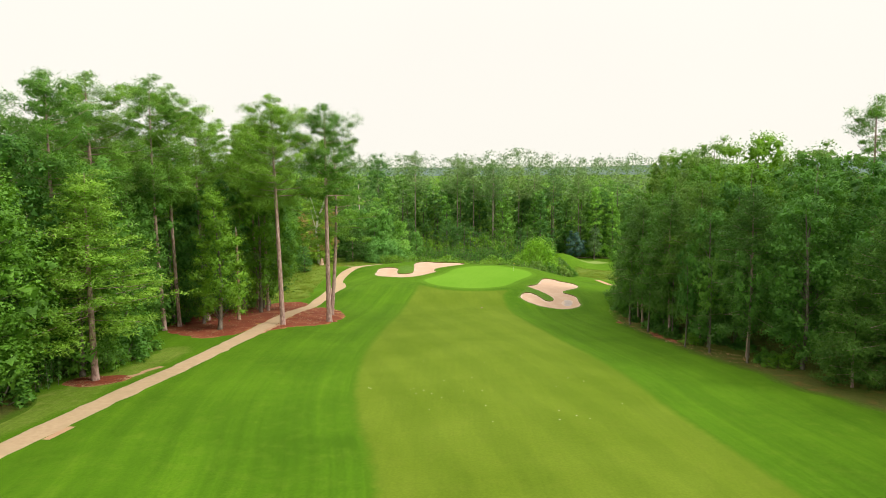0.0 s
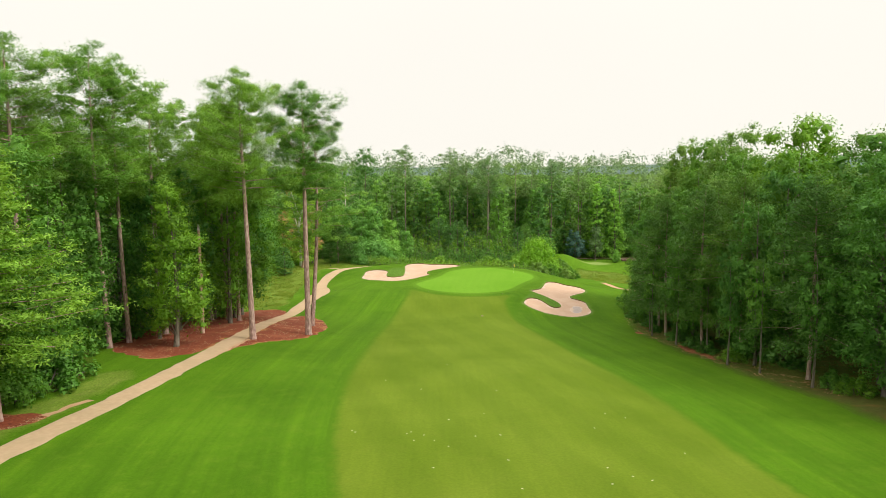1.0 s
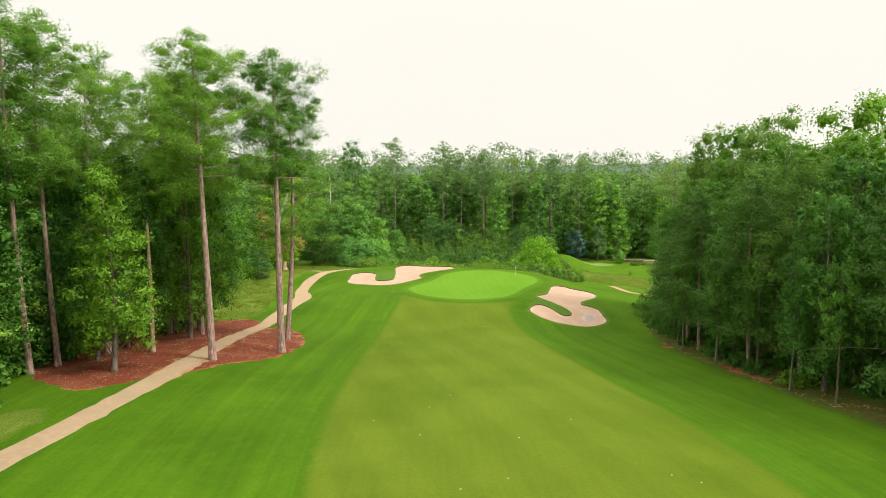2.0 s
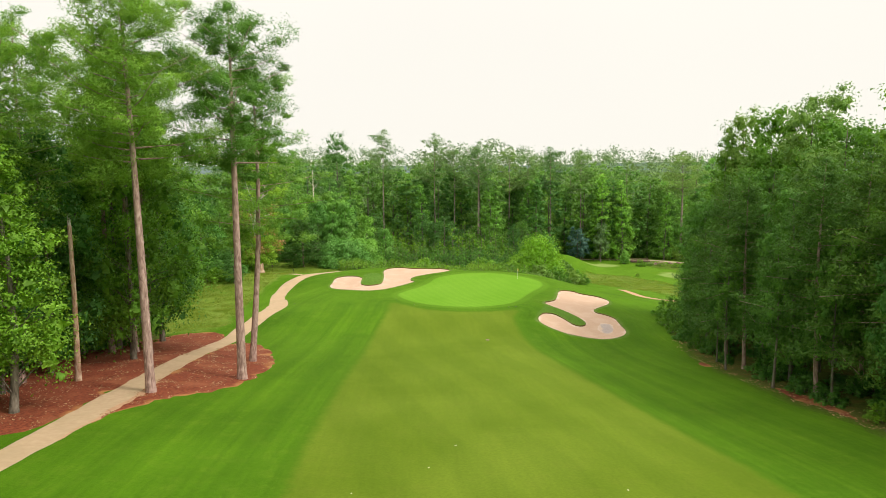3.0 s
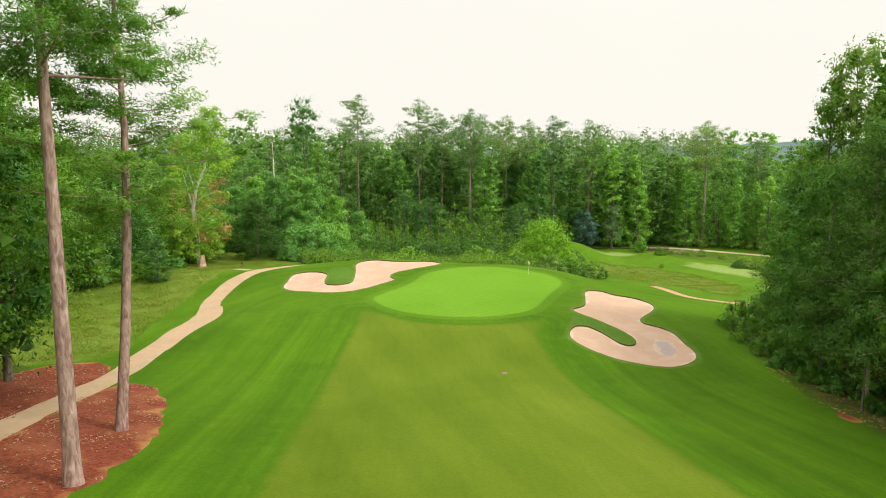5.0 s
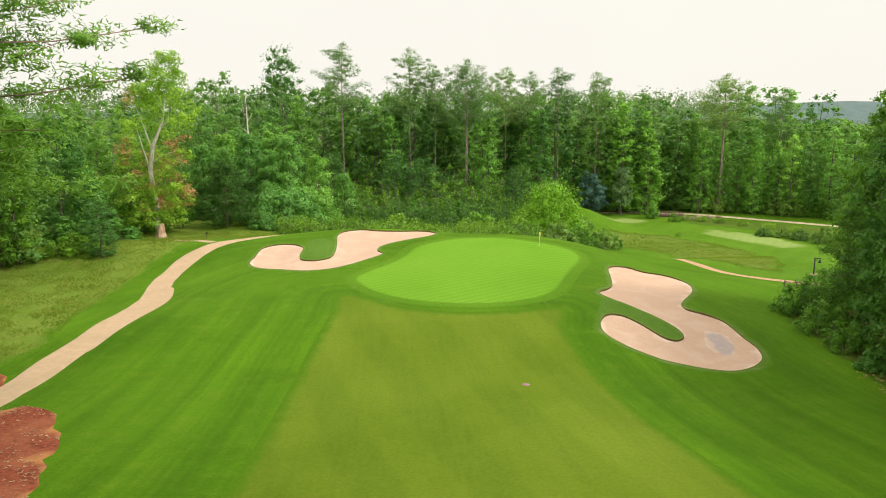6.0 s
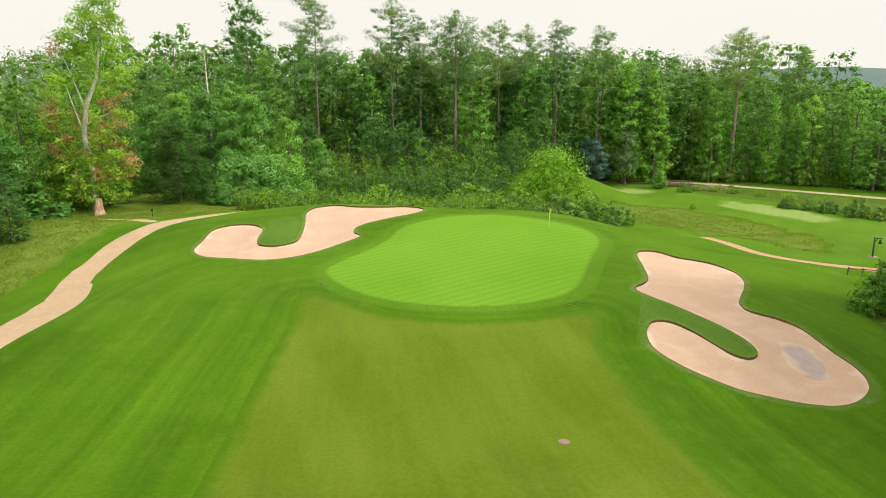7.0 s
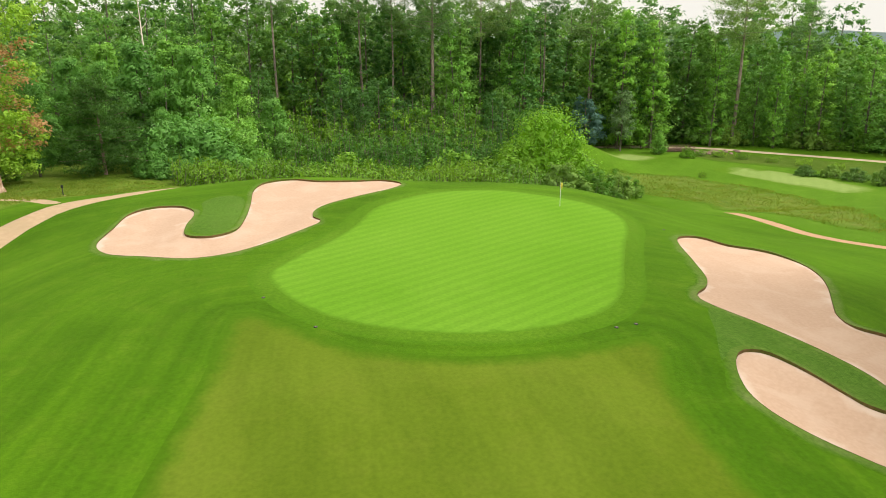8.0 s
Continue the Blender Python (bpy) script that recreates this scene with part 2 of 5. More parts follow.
L_LIGHT = leaves("light_leaves", (0.08, 0.15, 0.024), (0.14, 0.25, 0.045), (0.21, 0.33, 0.085), 0.38, 1.5)
# the pale tip colour stands for sky highlights on the broad leaves
L_KUDZU = leaves("vine_leaves", (0.05, 0.135, 0.018), (0.105, 0.235, 0.038), (0.22, 0.37, 0.12), 0.35, 1.9)
L_OLIVE = leaves("yellow_green_leaves", (0.1, 0.19, 0.02), (0.162, 0.285, 0.034), (0.24, 0.36, 0.065), 0.45, 1.9)
L_RUST = leaves("rust_leaves", (0.2, 0.1, 0.05), (0.29, 0.17, 0.085), (0.34, 0.26, 0.12), 0.42, 1.9)
L_BLUE = leaves("blue_green_leaves", (0.07, 0.15, 0.11), (0.12, 0.22, 0.17), (0.2, 0.32, 0.27))
L_PALE = leaves("pale_leaves", (0.1, 0.17, 0.06), (0.17, 0.26, 0.1), (0.28, 0.38, 0.19), 0.35, 1.5)
# greyer and bluer than the near leaves: distance haze mixed into the colour
L_FAR = leaves("haze_greyed_leaves", (0.068, 0.112, 0.05), (0.108, 0.175, 0.075), (0.15, 0.225, 0.1), 0.4, 1.6)

# lighter than the near greens, standing for aerial haze over the far trees
L_FARDEEP = leaves("far_deep_leaves", (0.05, 0.115, 0.024), (0.086, 0.196, 0.042), (0.138, 0.276, 0.07), 0.42, 1.65)
L_FARBROAD = leaves("far_broad_leaves", (0.054, 0.125, 0.024), (0.098, 0.215, 0.042), (0.152, 0.29, 0.072), 0.42, 1.9)

L_WILLOW = leaves("willow_leaves", (0.088, 0.2, 0.012), (0.135, 0.285, 0.02), (0.18, 0.345, 0.035), 0.42, 1.65)
L_WEED = leaves("weed_leaves", (0.1, 0.2, 0.016), (0.15, 0.285, 0.028), (0.21, 0.35, 0.05), 0.45, 1.6)

L_FARPINE = leaves("far_pine_needles", (0.06, 0.11, 0.035), (0.105, 0.18, 0.06), (0.16, 0.245, 0.095), 0.45, 2.2)

# gain lifted on both greens, putting the far woods' haze into colour
L_POPLAR = leaves("poplar_leaves", (0.066, 0.158, 0.022), (0.112, 0.245, 0.04), (0.165, 0.315, 0.07), 0.42, 2.05)
L_FARLIGHT = leaves("far_light_leaves", (0.068, 0.15, 0.026), (0.118, 0.235, 0.046), (0.175, 0.31, 0.08), 0.42, 2.3)

# ---- shape of the ground ----
KY = [-400, -60, 0, 50, 80, 110, 139, 156, 172, 186, 193, 206, 225, 260, 300, 400, 500, 700, 1500, 3500]
KZ = [6, 5, 4.5, 3, 1.4, -1.3, -3.2, -1.9, -1.4, -.8, -1.3, -4.6, -8, -7.2, -5, 2, 9, 22, 30, 40]


def ease(a, b, x):
    u = min(1.0, max(0.0, (x - a) / (b - a)))
    return u * u * (3 - 2 * u)


def key_slope(k):
    if k in (0, len(KY) - 1):
        return 0.0
    a = (KZ[k] - KZ[k - 1]) / (KY[k] - KY[k - 1])
    b = (KZ[k + 1] - KZ[k]) / (KY[k + 1] - KY[k])
    return 0.0 if a * b <= 0 else 2 * a * b / (a + b)


KS = [key_slope(k) for k in range(len(KY))]


def profile(y):
    """Height along the hole: it falls to a dip, rises to the green and drops off behind it."""
    if y <= KY[0]:
        return KZ[0]
    if y >= KY[-1]:
        return KZ[-1]
    i = max(k for k in range(len(KY) - 1) if KY[k] <= y)
    h = KY[i + 1] - KY[i]
    u = (y - KY[i]) / h
    return ((2 * u ** 3 - 3 * u * u + 1) * KZ[i] + (u ** 3 - 2 * u * u + u) * h * KS[i]
            + (3 * u * u - 2 * u ** 3) * KZ[i + 1] + (u ** 3 - u * u) * h * KS[i + 1])


def ground_z(x, y):
    z = profile(y)
    z -= 1.4 * ease(22, 38, x) * ease(170, 184, y) * ease(207, 196, y)
    z += ease(-6, -32, x) * (0.4 + 1.2 * ease(70, 105, y)) * ease(150, 120, y)
    z -= 1.2 * ease(-16, -27, x) * ease(150, 165, y) * ease(188, 174, y)
    z += (max(z, -2.4 - 0.004 * (y - 190)) - z) * ease(-2, -24, x) * ease(180, 186, y)
    z += 1.3 * math.exp(-((x + 5) / 13) ** 2 - ((y - 197) / 8) ** 2)
    z -= 1.3 * ease(8, 26, x) * ease(160, 140, y)
    z -= 3.2 * ease(13, 48, x) * ease(140, 158, y) * ease(225, 200, y)
    z += 4.2 * math.exp(-((x - 42) / 8) ** 2 - ((y - 243) / 9) ** 2)
    z -= 24 * ease(0.36, 0.62, x / max(1.0, y - 60)) * ease(290, 520, y)
    return z


def smooth_loop(points, step=0.6, closed=True):
    """A rounded line through the points (Catmull-Rom), at about that step."""
    out, n = [], len(points)
    for i in range(n if closed else n - 1):
        if closed:
            a, b, c, d = (points[(i + k) % n] for k in (-1, 0, 1, 2))
        else:
            a, b, c, d = (points[min(n - 1, max(0, i + k))] for k in (-1, 0, 1, 2))
        k = max(2, int(math.dist(b, c) / step))
        for j in range(k):
            u = j / k
            out.append(tuple(0.5 * (2 * b[q] + (c[q] - a[q]) * u + (2 * a[q] - 5 * b[q] + 4 * c[q] - d[q]) * u * u
                                    + (3 * b[q] - a[q] - 3 * c[q] + d[q]) * u ** 3) for q in (0, 1)))
    if not closed:
        out.append(tuple(points[-1]))
    return out


def ribbon(points, width, step=1.5):
    """The outline of a band of that width along a line."""
    line = smooth_loop(points, step, False)
    left, right = [], []
    for i, (x, y) in enumerate(line):
        a, b = line[max(0, i - 1)], line[min(len(line) - 1, i + 1)]
        d = math.dist(a, b)
        nx, ny = -(b[1] - a[1]) / d, (b[0] - a[0]) / d
        w = 0.5 * width * (1 + 0.12 * noise.noise((x * 0.35, y * 0.35, 3.0)))
        left.append((x + nx * w, y + ny * w))
        right.append((x - nx * w, y - ny * w))
    return left + right[::-1]


def ragged(loop, by, scale=0.6):
    """The loop with a loose, uneven edge."""
    return [(x + by * noise.noise((x * scale, y * scale, 1.0)) + 0.4 * by * noise.noise((x * 3 * scale, y * 3 * scale, 5.0)),
             y + by * noise.noise((x * scale, y * scale, 9.0)) + 0.4 * by * noise.noise((x * 3 * scale, y * 3 * scale, 7.0))) for x, y in loop]


def inside(px, py, loop):
    """Which of the points lie in the loop (numpy arrays)."""
    x, y = np.array(loop).T
    x2, y2 = np.roll(x, -1), np.roll(y, -1)
    hit = np.zeros(len(px), bool)
    for a, b, c, d in zip(x, y, x2, y2):
        if b == d:
            continue
        cross = ((b > py) != (d > py)) & (px < (c - a) * (py - b) / (d - b) + a)
        hit ^= cross
    return hit


def edge_distance(px, py, loop):
    best = np.full(len(px), 1e9)
    a = np.array(loop)
    b = np.roll(a, -1, axis=0)
    for (x1, y1), (x2, y2) in zip(a, b):
        dx, dy = x2 - x1, y2 - y1
        u = np.clip(((px - x1) * dx + (py - y1) * dy) / (dx * dx + dy * dy + 1e-9), 0, 1)
        best = np.minimum(best, np.hypot(px - x1 - u * dx, py - y1 - u * dy))
    return best


GREEN = smooth_loop([(-4.9, 166.1), (-3.5, 162), (-1.3, 158.9), (1.5, 156.9), (4.9, 155.7), (8.4, 155.4), (11.5, 156.2), (13.8, 157.4),
                     (15.9, 160.1), (18, 164.8), (20.4, 170), (22.8, 175), (23.4, 179.3), (21.6, 182.4), (18.4, 184.6), (14.4, 186.6),
                     (9.6, 186.6), (5.8, 184.5), (2.7, 181.3), (.9, 176.6), (-1.1, 173), (-3.4, 169.6)])
LEFT_BUNKER = smooth_loop([(-17.6, 174.8), (-17.5, 178.3), (-17.3, 182), (-15.9, 183.9), (-13.8, 184), (-12.4, 182.7), (-12, 181), (-12.1, 178.3),
                           (-11.6, 175.6), (-9.8, 175), (-8.2, 176.4), (-7.8, 179.5), (-7.8, 184), (-8, 188.8), (-7.2, 191.7), (-4.7, 192.9),
                           (-2.2, 191.8), (.9, 191.9), (4.2, 192.9), (6, 191.2), (4.6, 188.2), (1.4, 185.4), (-1.1, 183.2), (-2.3, 181.2),
                           (-2.4, 179.2), (-1.8, 177.9), (-3.6, 175.4), (-5.8, 172.8), (-7.9, 171), (-10.4, 170.3), (-13.6, 171.2), (-16.2, 172.2)], 0.4)
RIGHT_BUNKER = smooth_loop([(25.3, 171.6), (27.2, 173.2), (28.5, 173), (29.5, 171.4), (31.4, 170.9), (32.7, 169.9), (33.4, 167.8), (32.8, 165.2), (31.3, 162.4),
                            (28.9, 158.9), (27.9, 157.2), (27.8, 155.6), (29.2, 154.5), (30.1, 153.1), (30.1, 151.2), (29.9, 148.8), (29.9, 147.1), (29.6, 145.5),
                            (28.9, 144.1), (27.8, 143), (26.4, 142.2), (25, 142), (23.4, 142.4), (21.8, 143.1), (20.3, 143.9), (19.1, 145.1), (18.1, 146.3),
                            (17.3, 147.8), (17.1, 149.3), (17.6, 151), (18.5, 152.3), (19.4, 152.6), (20.2, 152.3), (21.1, 151), (21.8, 149.3), (22.3, 148.1),
                            (23.1, 147.6), (24, 148.1), (24.5, 149.4), (24.3, 151), (23.4, 153), (21.8, 155.6), (20.4, 157.7), (20.1, 159.2), (21.5, 160.7),
                            (22.6, 162.6), (23.7, 166.2)], 0.4)
WET_PATCH = smooth_loop([(26.7, 149.6), (27.2, 150.6), (27.9, 150.8), (28.6, 150), (28.6, 148.6), (28.1, 147), (27.5, 145.9), (26.7, 145.7), (26.1, 146.3), (26.2, 147.9)], 0.4)
PATH_LINE = [(-47, -45), (-38, 10), (-33.5, 40), (-31.9, 53), (-30.4, 68), (-29.5, 75), (-28.4, 84), (-27.5, 97), (-27.6, 112), (-27.5, 127), (-26.9, 143), (-25.8, 151),
             (-25.5, 159), (-26, 166), (-26.8, 173), (-26.2, 179.5), (-24.6, 184.5), (-22.2, 188.6), (-19.4, 192.2), (-14.5, 198), (-8, 207), (0, 220)]
PATH = ribbon(PATH_LINE, 2.5)
PATH_BULGE = smooth_loop([(-25.2, 147), (-24.4, 151), (-23.8, 155), (-23.45, 159), (-23.4, 162.4), (-23.9, 165.6), (-24.9, 168.6), (-26, 166), (-25.9, 153)], 0.6)
SIDE_PATH = ribbon([(44.4, 196), (43.7, 191.5), (43.6, 187), (44.8, 180.5), (46.4, 175.6), (48.6, 172.3), (53, 169), (60, 166)], 1.5)
FAR_PATH = ribbon([(48, 262), (57.7, 260), (66, 259), (75, 256.4), (85.5, 248.3), (94, 241.3), (102.5, 233.3), (118, 218), (140, 200)], 2.3)
FAIRWAY = smooth_loop([(3, -40), (-1, 0), (-4.8, 40), (-8.1, 57), (-9.7, 69), (-10.6, 88), (-10.2, 112), (-9.2, 130), (-8.1, 144), (-6.8, 153),
                       (-6.2, 160), (-3, 158), (0, 155), (5, 153.3), (10, 153.2), (15, 154), (13.9, 149), (13.8, 142), (14.2, 134), (15.6, 124),
                       (17.6, 108), (19.4, 93), (21.2, 77), (22, 61), (24.3, 43), (29, 0), (32, -40)], 1.2)
def grown(loop, by):
    """The loop moved outwards."""
    a = np.array(loop)
    t = np.roll(a, -4, axis=0) - np.roll(a, 4, axis=0)
    n = np.column_stack([t[:, 1], -t[:, 0]]) / (np.linalg.norm(t, axis=1, keepdims=True) + 1e-9)
    return [tuple(p) for p in a + by * n * np.sign(np.sum(a[:, 0] * np.roll(a[:, 1], -1) - np.roll(a[:, 0], -1) * a[:, 1]))]


COLLAR = grown(GREEN, 1.3)
ISLAND_BED = smooth_loop([(-26.3, 96), (-27, 104), (-27, 114), (-26.9, 127), (-26.1, 135.5), (-23.3, 136), (-20.6, 132.5), (-18.2, 125.5), (-17.6, 118),
                          (-18.4, 111.5), (-20.4, 107.5), (-22.8, 104.8), (-24.8, 100)], 1.0)
LEFT_BED = smooth_loop([(-33, 91), (-30.4, 93.4), (-29.2, 97.5), (-28.4, 112), (-28.2, 127), (-28.2, 140), (-30.5, 144), (-36, 142), (-42, 132), (-44, 112), (-40.5, 98), (-36.5, 94)], 1.2)
SMALL_BED = smooth_loop([(-38.6, 67.2), (-35, 66.4), (-33, 68.6), (-33.4, 70.8), (-36, 71.6), (-39, 70)], 1.0)
MEADOW = smooth_loop([(-29.6, 146), (-30, 158), (-30.4, 172), (-29.3, 181), (-27.2, 188.5), (-23.5, 194.5), (-19.5, 199), (-16, 205), (-20, 222), (-50, 226),
                      (-75, 214), (-75, 150), (-50, 144), (-36, 143)], 1.5)
BANK = smooth_loop([(45.5, 233), (49.5, 232), (53, 230.5), (56.8, 228), (60, 222), (62.2, 215.5), (62.6, 209), (62.4, 202), (60.4, 195), (56.5, 186.4), (54.2, 181.5), (52, 180.3), (50.4, 182.5), (48.4, 187), (47.2, 195), (46.8, 204), (45.4, 209), (43.4, 213.5), (41.7, 219.7), (42.6, 227)], 1.2)
HOLLOW = smooth_loop([(41, 200), (46, 176), (56, 170), (70, 168), (100, 185), (118, 214), (104, 228), (86, 245), (72, 255), (56, 258), (44, 250), (38, 236), (38, 216)], 1.5)
DITCH = smooth_loop([(70, 251), (81, 247.4), (91, 240), (100, 232.6), (112, 219), (104, 208), (90, 217), (84.5, 225), (79.2, 231.5), (73.5, 238), (69, 243)], 1.5)
TEE = smooth_loop([(64.8, 233.6), (68, 235.6), (71.5, 234.6), (75.2, 229.5), (77.9, 222), (78.4, 213), (75.5, 209), (71.5, 208.6), (69.6, 211), (68.2, 217.6), (66, 226.4)], 0.8)
SMALL_TEE = smooth_loop([(46.5, 240), (51, 246.5), (55.5, 252.5), (59.5, 250.4), (61.4, 246.8), (57, 243.4), (50.5, 240)], 0.8)
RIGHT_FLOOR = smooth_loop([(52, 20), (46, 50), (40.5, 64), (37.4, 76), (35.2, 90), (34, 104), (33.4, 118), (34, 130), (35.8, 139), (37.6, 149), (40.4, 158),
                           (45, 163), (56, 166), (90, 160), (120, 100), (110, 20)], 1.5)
# widened over the rough: part sparse dirt, part tree shade put in colour
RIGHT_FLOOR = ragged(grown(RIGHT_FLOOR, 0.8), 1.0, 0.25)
LEFT_FLOOR = smooth_loop([(-42, 20), (-38, 44), (-36.5, 58), (-40, 66), (-39, 74), (-35.5, 82), (-41.4, 96), (-44.2, 112), (-42.2, 132), (-36.5, 143), (-60, 145), (-110, 140), (-120, 20)], 1.5)
CLAY = smooth_loop([(35.4, 101), (34.6, 107), (34.5, 113), (35.6, 112.5), (36.2, 106)], 0.8)
CLAY_SPOT = smooth_loop([(32.6, 125.4), (32.4, 126.6), (33.3, 127.6), (33.9, 126.2), (33.5, 125)], 0.5)
WORN_EDGE = ribbon([(32.5, 155.4), (33.3, 147.5), (33.2, 140.5), (32.8, 135.5)], 0.15, 1.0)
BARE_BANK = smooth_loop([(32.5, 157.4), (33.3, 155), (34.3, 153.2), (34.9, 153.8), (34.4, 156), (33.2, 158)], 0.5)
PATH_CLAY = ragged(ribbon([(-27.2, 90), (-26.5, 95), (-26.2, 99), (-26.1, 104), (-26.1, 110)], 0.7, 0.8), 0.4, 0.8)
PALE_SOIL = ragged(ribbon([(-33.4, 70.4), (-32.8, 73), (-31.9, 75.2)], 0.8, 0.6), 0.5, 0.8)
PATH_CLAY_FAR = ribbon([(-30.5, 50.5), (-30.35, 52), (-30.15, 53.6)], 0.6, 0.5)
VERGE = smooth_loop([(-36, 36), (-33.4, 52), (-32.2, 66), (-31, 78), (-31.2, 86), (-35.5, 85), (-36.5, 76), (-40, 58), (-43, 40)], 1.2)
SLAB = smooth_loop([(-34.8, 196.4), (-29.4, 193.6), (-25.2, 189.2), (-24.6, 188.1), (-25.6, 187.7), (-28.9, 190.8), (-33.8, 193.4)], 0.7)
RIGHT_TONGUE = smooth_loop([(17.2, 151.6), (18.6, 154.6), (19.9, 157.4), (21.4, 155.6), (23, 153), (24, 151), (24.2, 149.4), (23.7, 148.3), (23, 148), (22.5, 148.3), (22, 149.6), (21.3, 151.3), (20.3, 152.7), (19.2, 153), (18.2, 152.6)], 0.5)
LEFT_TONGUE = smooth_loop([(-11.5, 182.2), (-11.7, 178), (-11, 176), (-9.6, 175.6), (-8.6, 177), (-8.3, 181), (-8.6, 186), (-10.4, 187.5), (-12, 185.5)], 0.6)
RIGHT_RIM, LEFT_RIM = ragged(grown(RIGHT_BUNKER, 0.75), 0.3), ragged(grown(LEFT_BUNKER, 0.6), 0.3)
ISLAND_BED = ragged(grown(ISLAND_BED, -0.35), 0.8)
LEFT_BED, SMALL_BED = ragged(LEFT_BED, 1.0), ragged(SMALL_BED, 0.8)
BANK, MEADOW, CLAY, CLAY_SPOT = ragged(BANK, 1.4, 0.3), ragged(MEADOW, 0.8), ragged(CLAY, 0.8), ragged(CLAY_SPOT, 0.6)
BARE_BANK, VERGE = ragged(BARE_BANK, 0.6), ragged(VERGE, 1.2)
PATH = ragged(PATH, 0.22, 0.9)

# ---- the ground sheet, cut along the mown edges ----
from mathutils.geometry import delaunay_2d_cdt

REGIONS = [
    ("wet_sand", WET_PATCH), ("left_bunker", LEFT_BUNKER), ("right_bunker", RIGHT_BUNKER), ("green", GREEN), ("collar", COLLAR), ("path", PATH), ("path", PATH_BULGE),
    ("right_tongue", RIGHT_TONGUE), ("left_tongue", LEFT_TONGUE), ("rim", RIGHT_RIM), ("rim", LEFT_RIM),
    ("slab", SLAB), ("path_clay", PATH_CLAY), ("path_clay", PATH_CLAY_FAR), ("path_clay", PALE_SOIL), ("worn_edge", WORN_EDGE), ("bare_bank", BARE_BANK), ("side_path", SIDE_PATH), ("far_path", FAR_PATH), ("tee", TEE), ("small_tee", SMALL_TEE), ("fairway", FAIRWAY), ("island_bed", ISLAND_BED),
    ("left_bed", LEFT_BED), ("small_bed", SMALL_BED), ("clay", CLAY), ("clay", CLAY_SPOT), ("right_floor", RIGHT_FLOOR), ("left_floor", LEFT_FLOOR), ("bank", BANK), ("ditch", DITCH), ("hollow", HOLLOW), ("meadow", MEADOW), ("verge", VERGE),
]


def build_ground():
    pts, edges = [], []
    for _, loop in REGIONS:
        k = len(pts)
        pts += [Vector(p) for p in loop]
        edges += [(k + i, k + (i + 1) % len(loop)) for i in range(len(loop))]
    rng = random.Random(4)

    def grid(x0, x1, y0, y1, step, hole=None):
        for i in range(int((x1 - x0) / step) + 1):
            for j in range(int((y1 - y0) / step) + 1):
                x, y = x0 + i * step + (j % 2) * step * 0.5, y0 + j * step
                if hole and hole[0] <= x <= hole[1] and hole[2] <= y <= hole[3]:
                    continue
                pts.append(Vector((x + rng.uniform(-.08, .08) * step, y + rng.uniform(-.08, .08) * step)))

    grid(-46, 62, 24, 262, 1.5)
    grid(-8, 27, 152, 190, 0.9)
    grid(-160, 190, -60, 330, 6, (-47, 63, 23, 263))
    grid(-700, 800, -300, 1200, 50, (-163, 193, -63, 333))
    grid(-4000, 4000, -3000, 4600, 500, (-720, 820, -320, 1220))
    for loop in (LEFT_BUNKER, RIGHT_BUNKER):
        a = np.array(loop)
        x0, y0, x1, y1 = *a.min(axis=0), *a.max(axis=0)
        gx, gy = np.meshgrid(np.arange(x0, x1, 0.5), np.arange(y0, y1, 0.5))
        gx, gy = gx.ravel(), gy.ravel()
        ok = inside(gx, gy, loop) & (edge_distance(gx, gy, loop) > 0.25)
        pts.extend(Vector(p) for p in zip(gx[ok], gy[ok]))
    v, _, f, _, _, _ = delaunay_2d_cdt(pts, edges, [], 0, 1e-4)
    v = np.array([(p.x, p.y) for p in v])
    f = np.array(f)
    c = v[f].mean(axis=1)
    kind = np.full(len(f), -1)
    for i, (_, loop) in reversed(list(enumerate(REGIONS))):
        a = np.array(loop)
        near = np.where((c[:, 0] > a[:, 0].min()) & (c[:, 0] < a[:, 0].max()) & (c[:, 1] > a[:, 1].min()) & (c[:, 1] < a[:, 1].max()))[0]
        kind[near[inside(c[near, 0], c[near, 1], loop)]] = i
    return v, f, kind


GV, GF, GK = build_ground()
GZ = np.array([ground_z(x, y) for x, y in GV])
DEPTH = np.zeros(len(GV))


def lip_height(x, y, loop):
    """The turf edge stands up behind the sand and runs out flush in front of it."""
    a = np.array(loop)
    i = int(np.argmin(np.hypot(a[:, 0] - x, a[:, 1] - y)))
    p, q = a[i - 2], a[(i + 2) % len(a)]
    out = np.array([q[1] - p[1], -(q[0] - p[0])])
    area = np.sum(a[:, 0] * np.roll(a[:, 1], -1) - np.roll(a[:, 0], -1) * a[:, 1])
    out = out / (np.linalg.norm(out) + 1e-9) * np.sign(area)
    return 0.03 + 0.1 * ease(-0.1, 0.8, out[1])


for loop in (LEFT_BUNKER, RIGHT_BUNKER):
    d = edge_distance(GV[:, 0], GV[:, 1], loop)
    ins = inside(GV[:, 0], GV[:, 1], loop) & (d > 0.02)
    s = np.clip(d / 2.8, 0, 1)
    DEPTH = np.where(ins, 0.3 * s * s * (3 - 2 * s), DEPTH)
    for i in np.where(~ins & (d < 1.8))[0]:
        GZ[i] += lip_height(GV[i, 0], GV[i, 1], loop) * (1 if d[i] < 0.02 else ease(1.8, 0, d[i]))


def smooth(me):
    me.polygons.foreach_set("use_smooth", [True] * len(me.polygons))


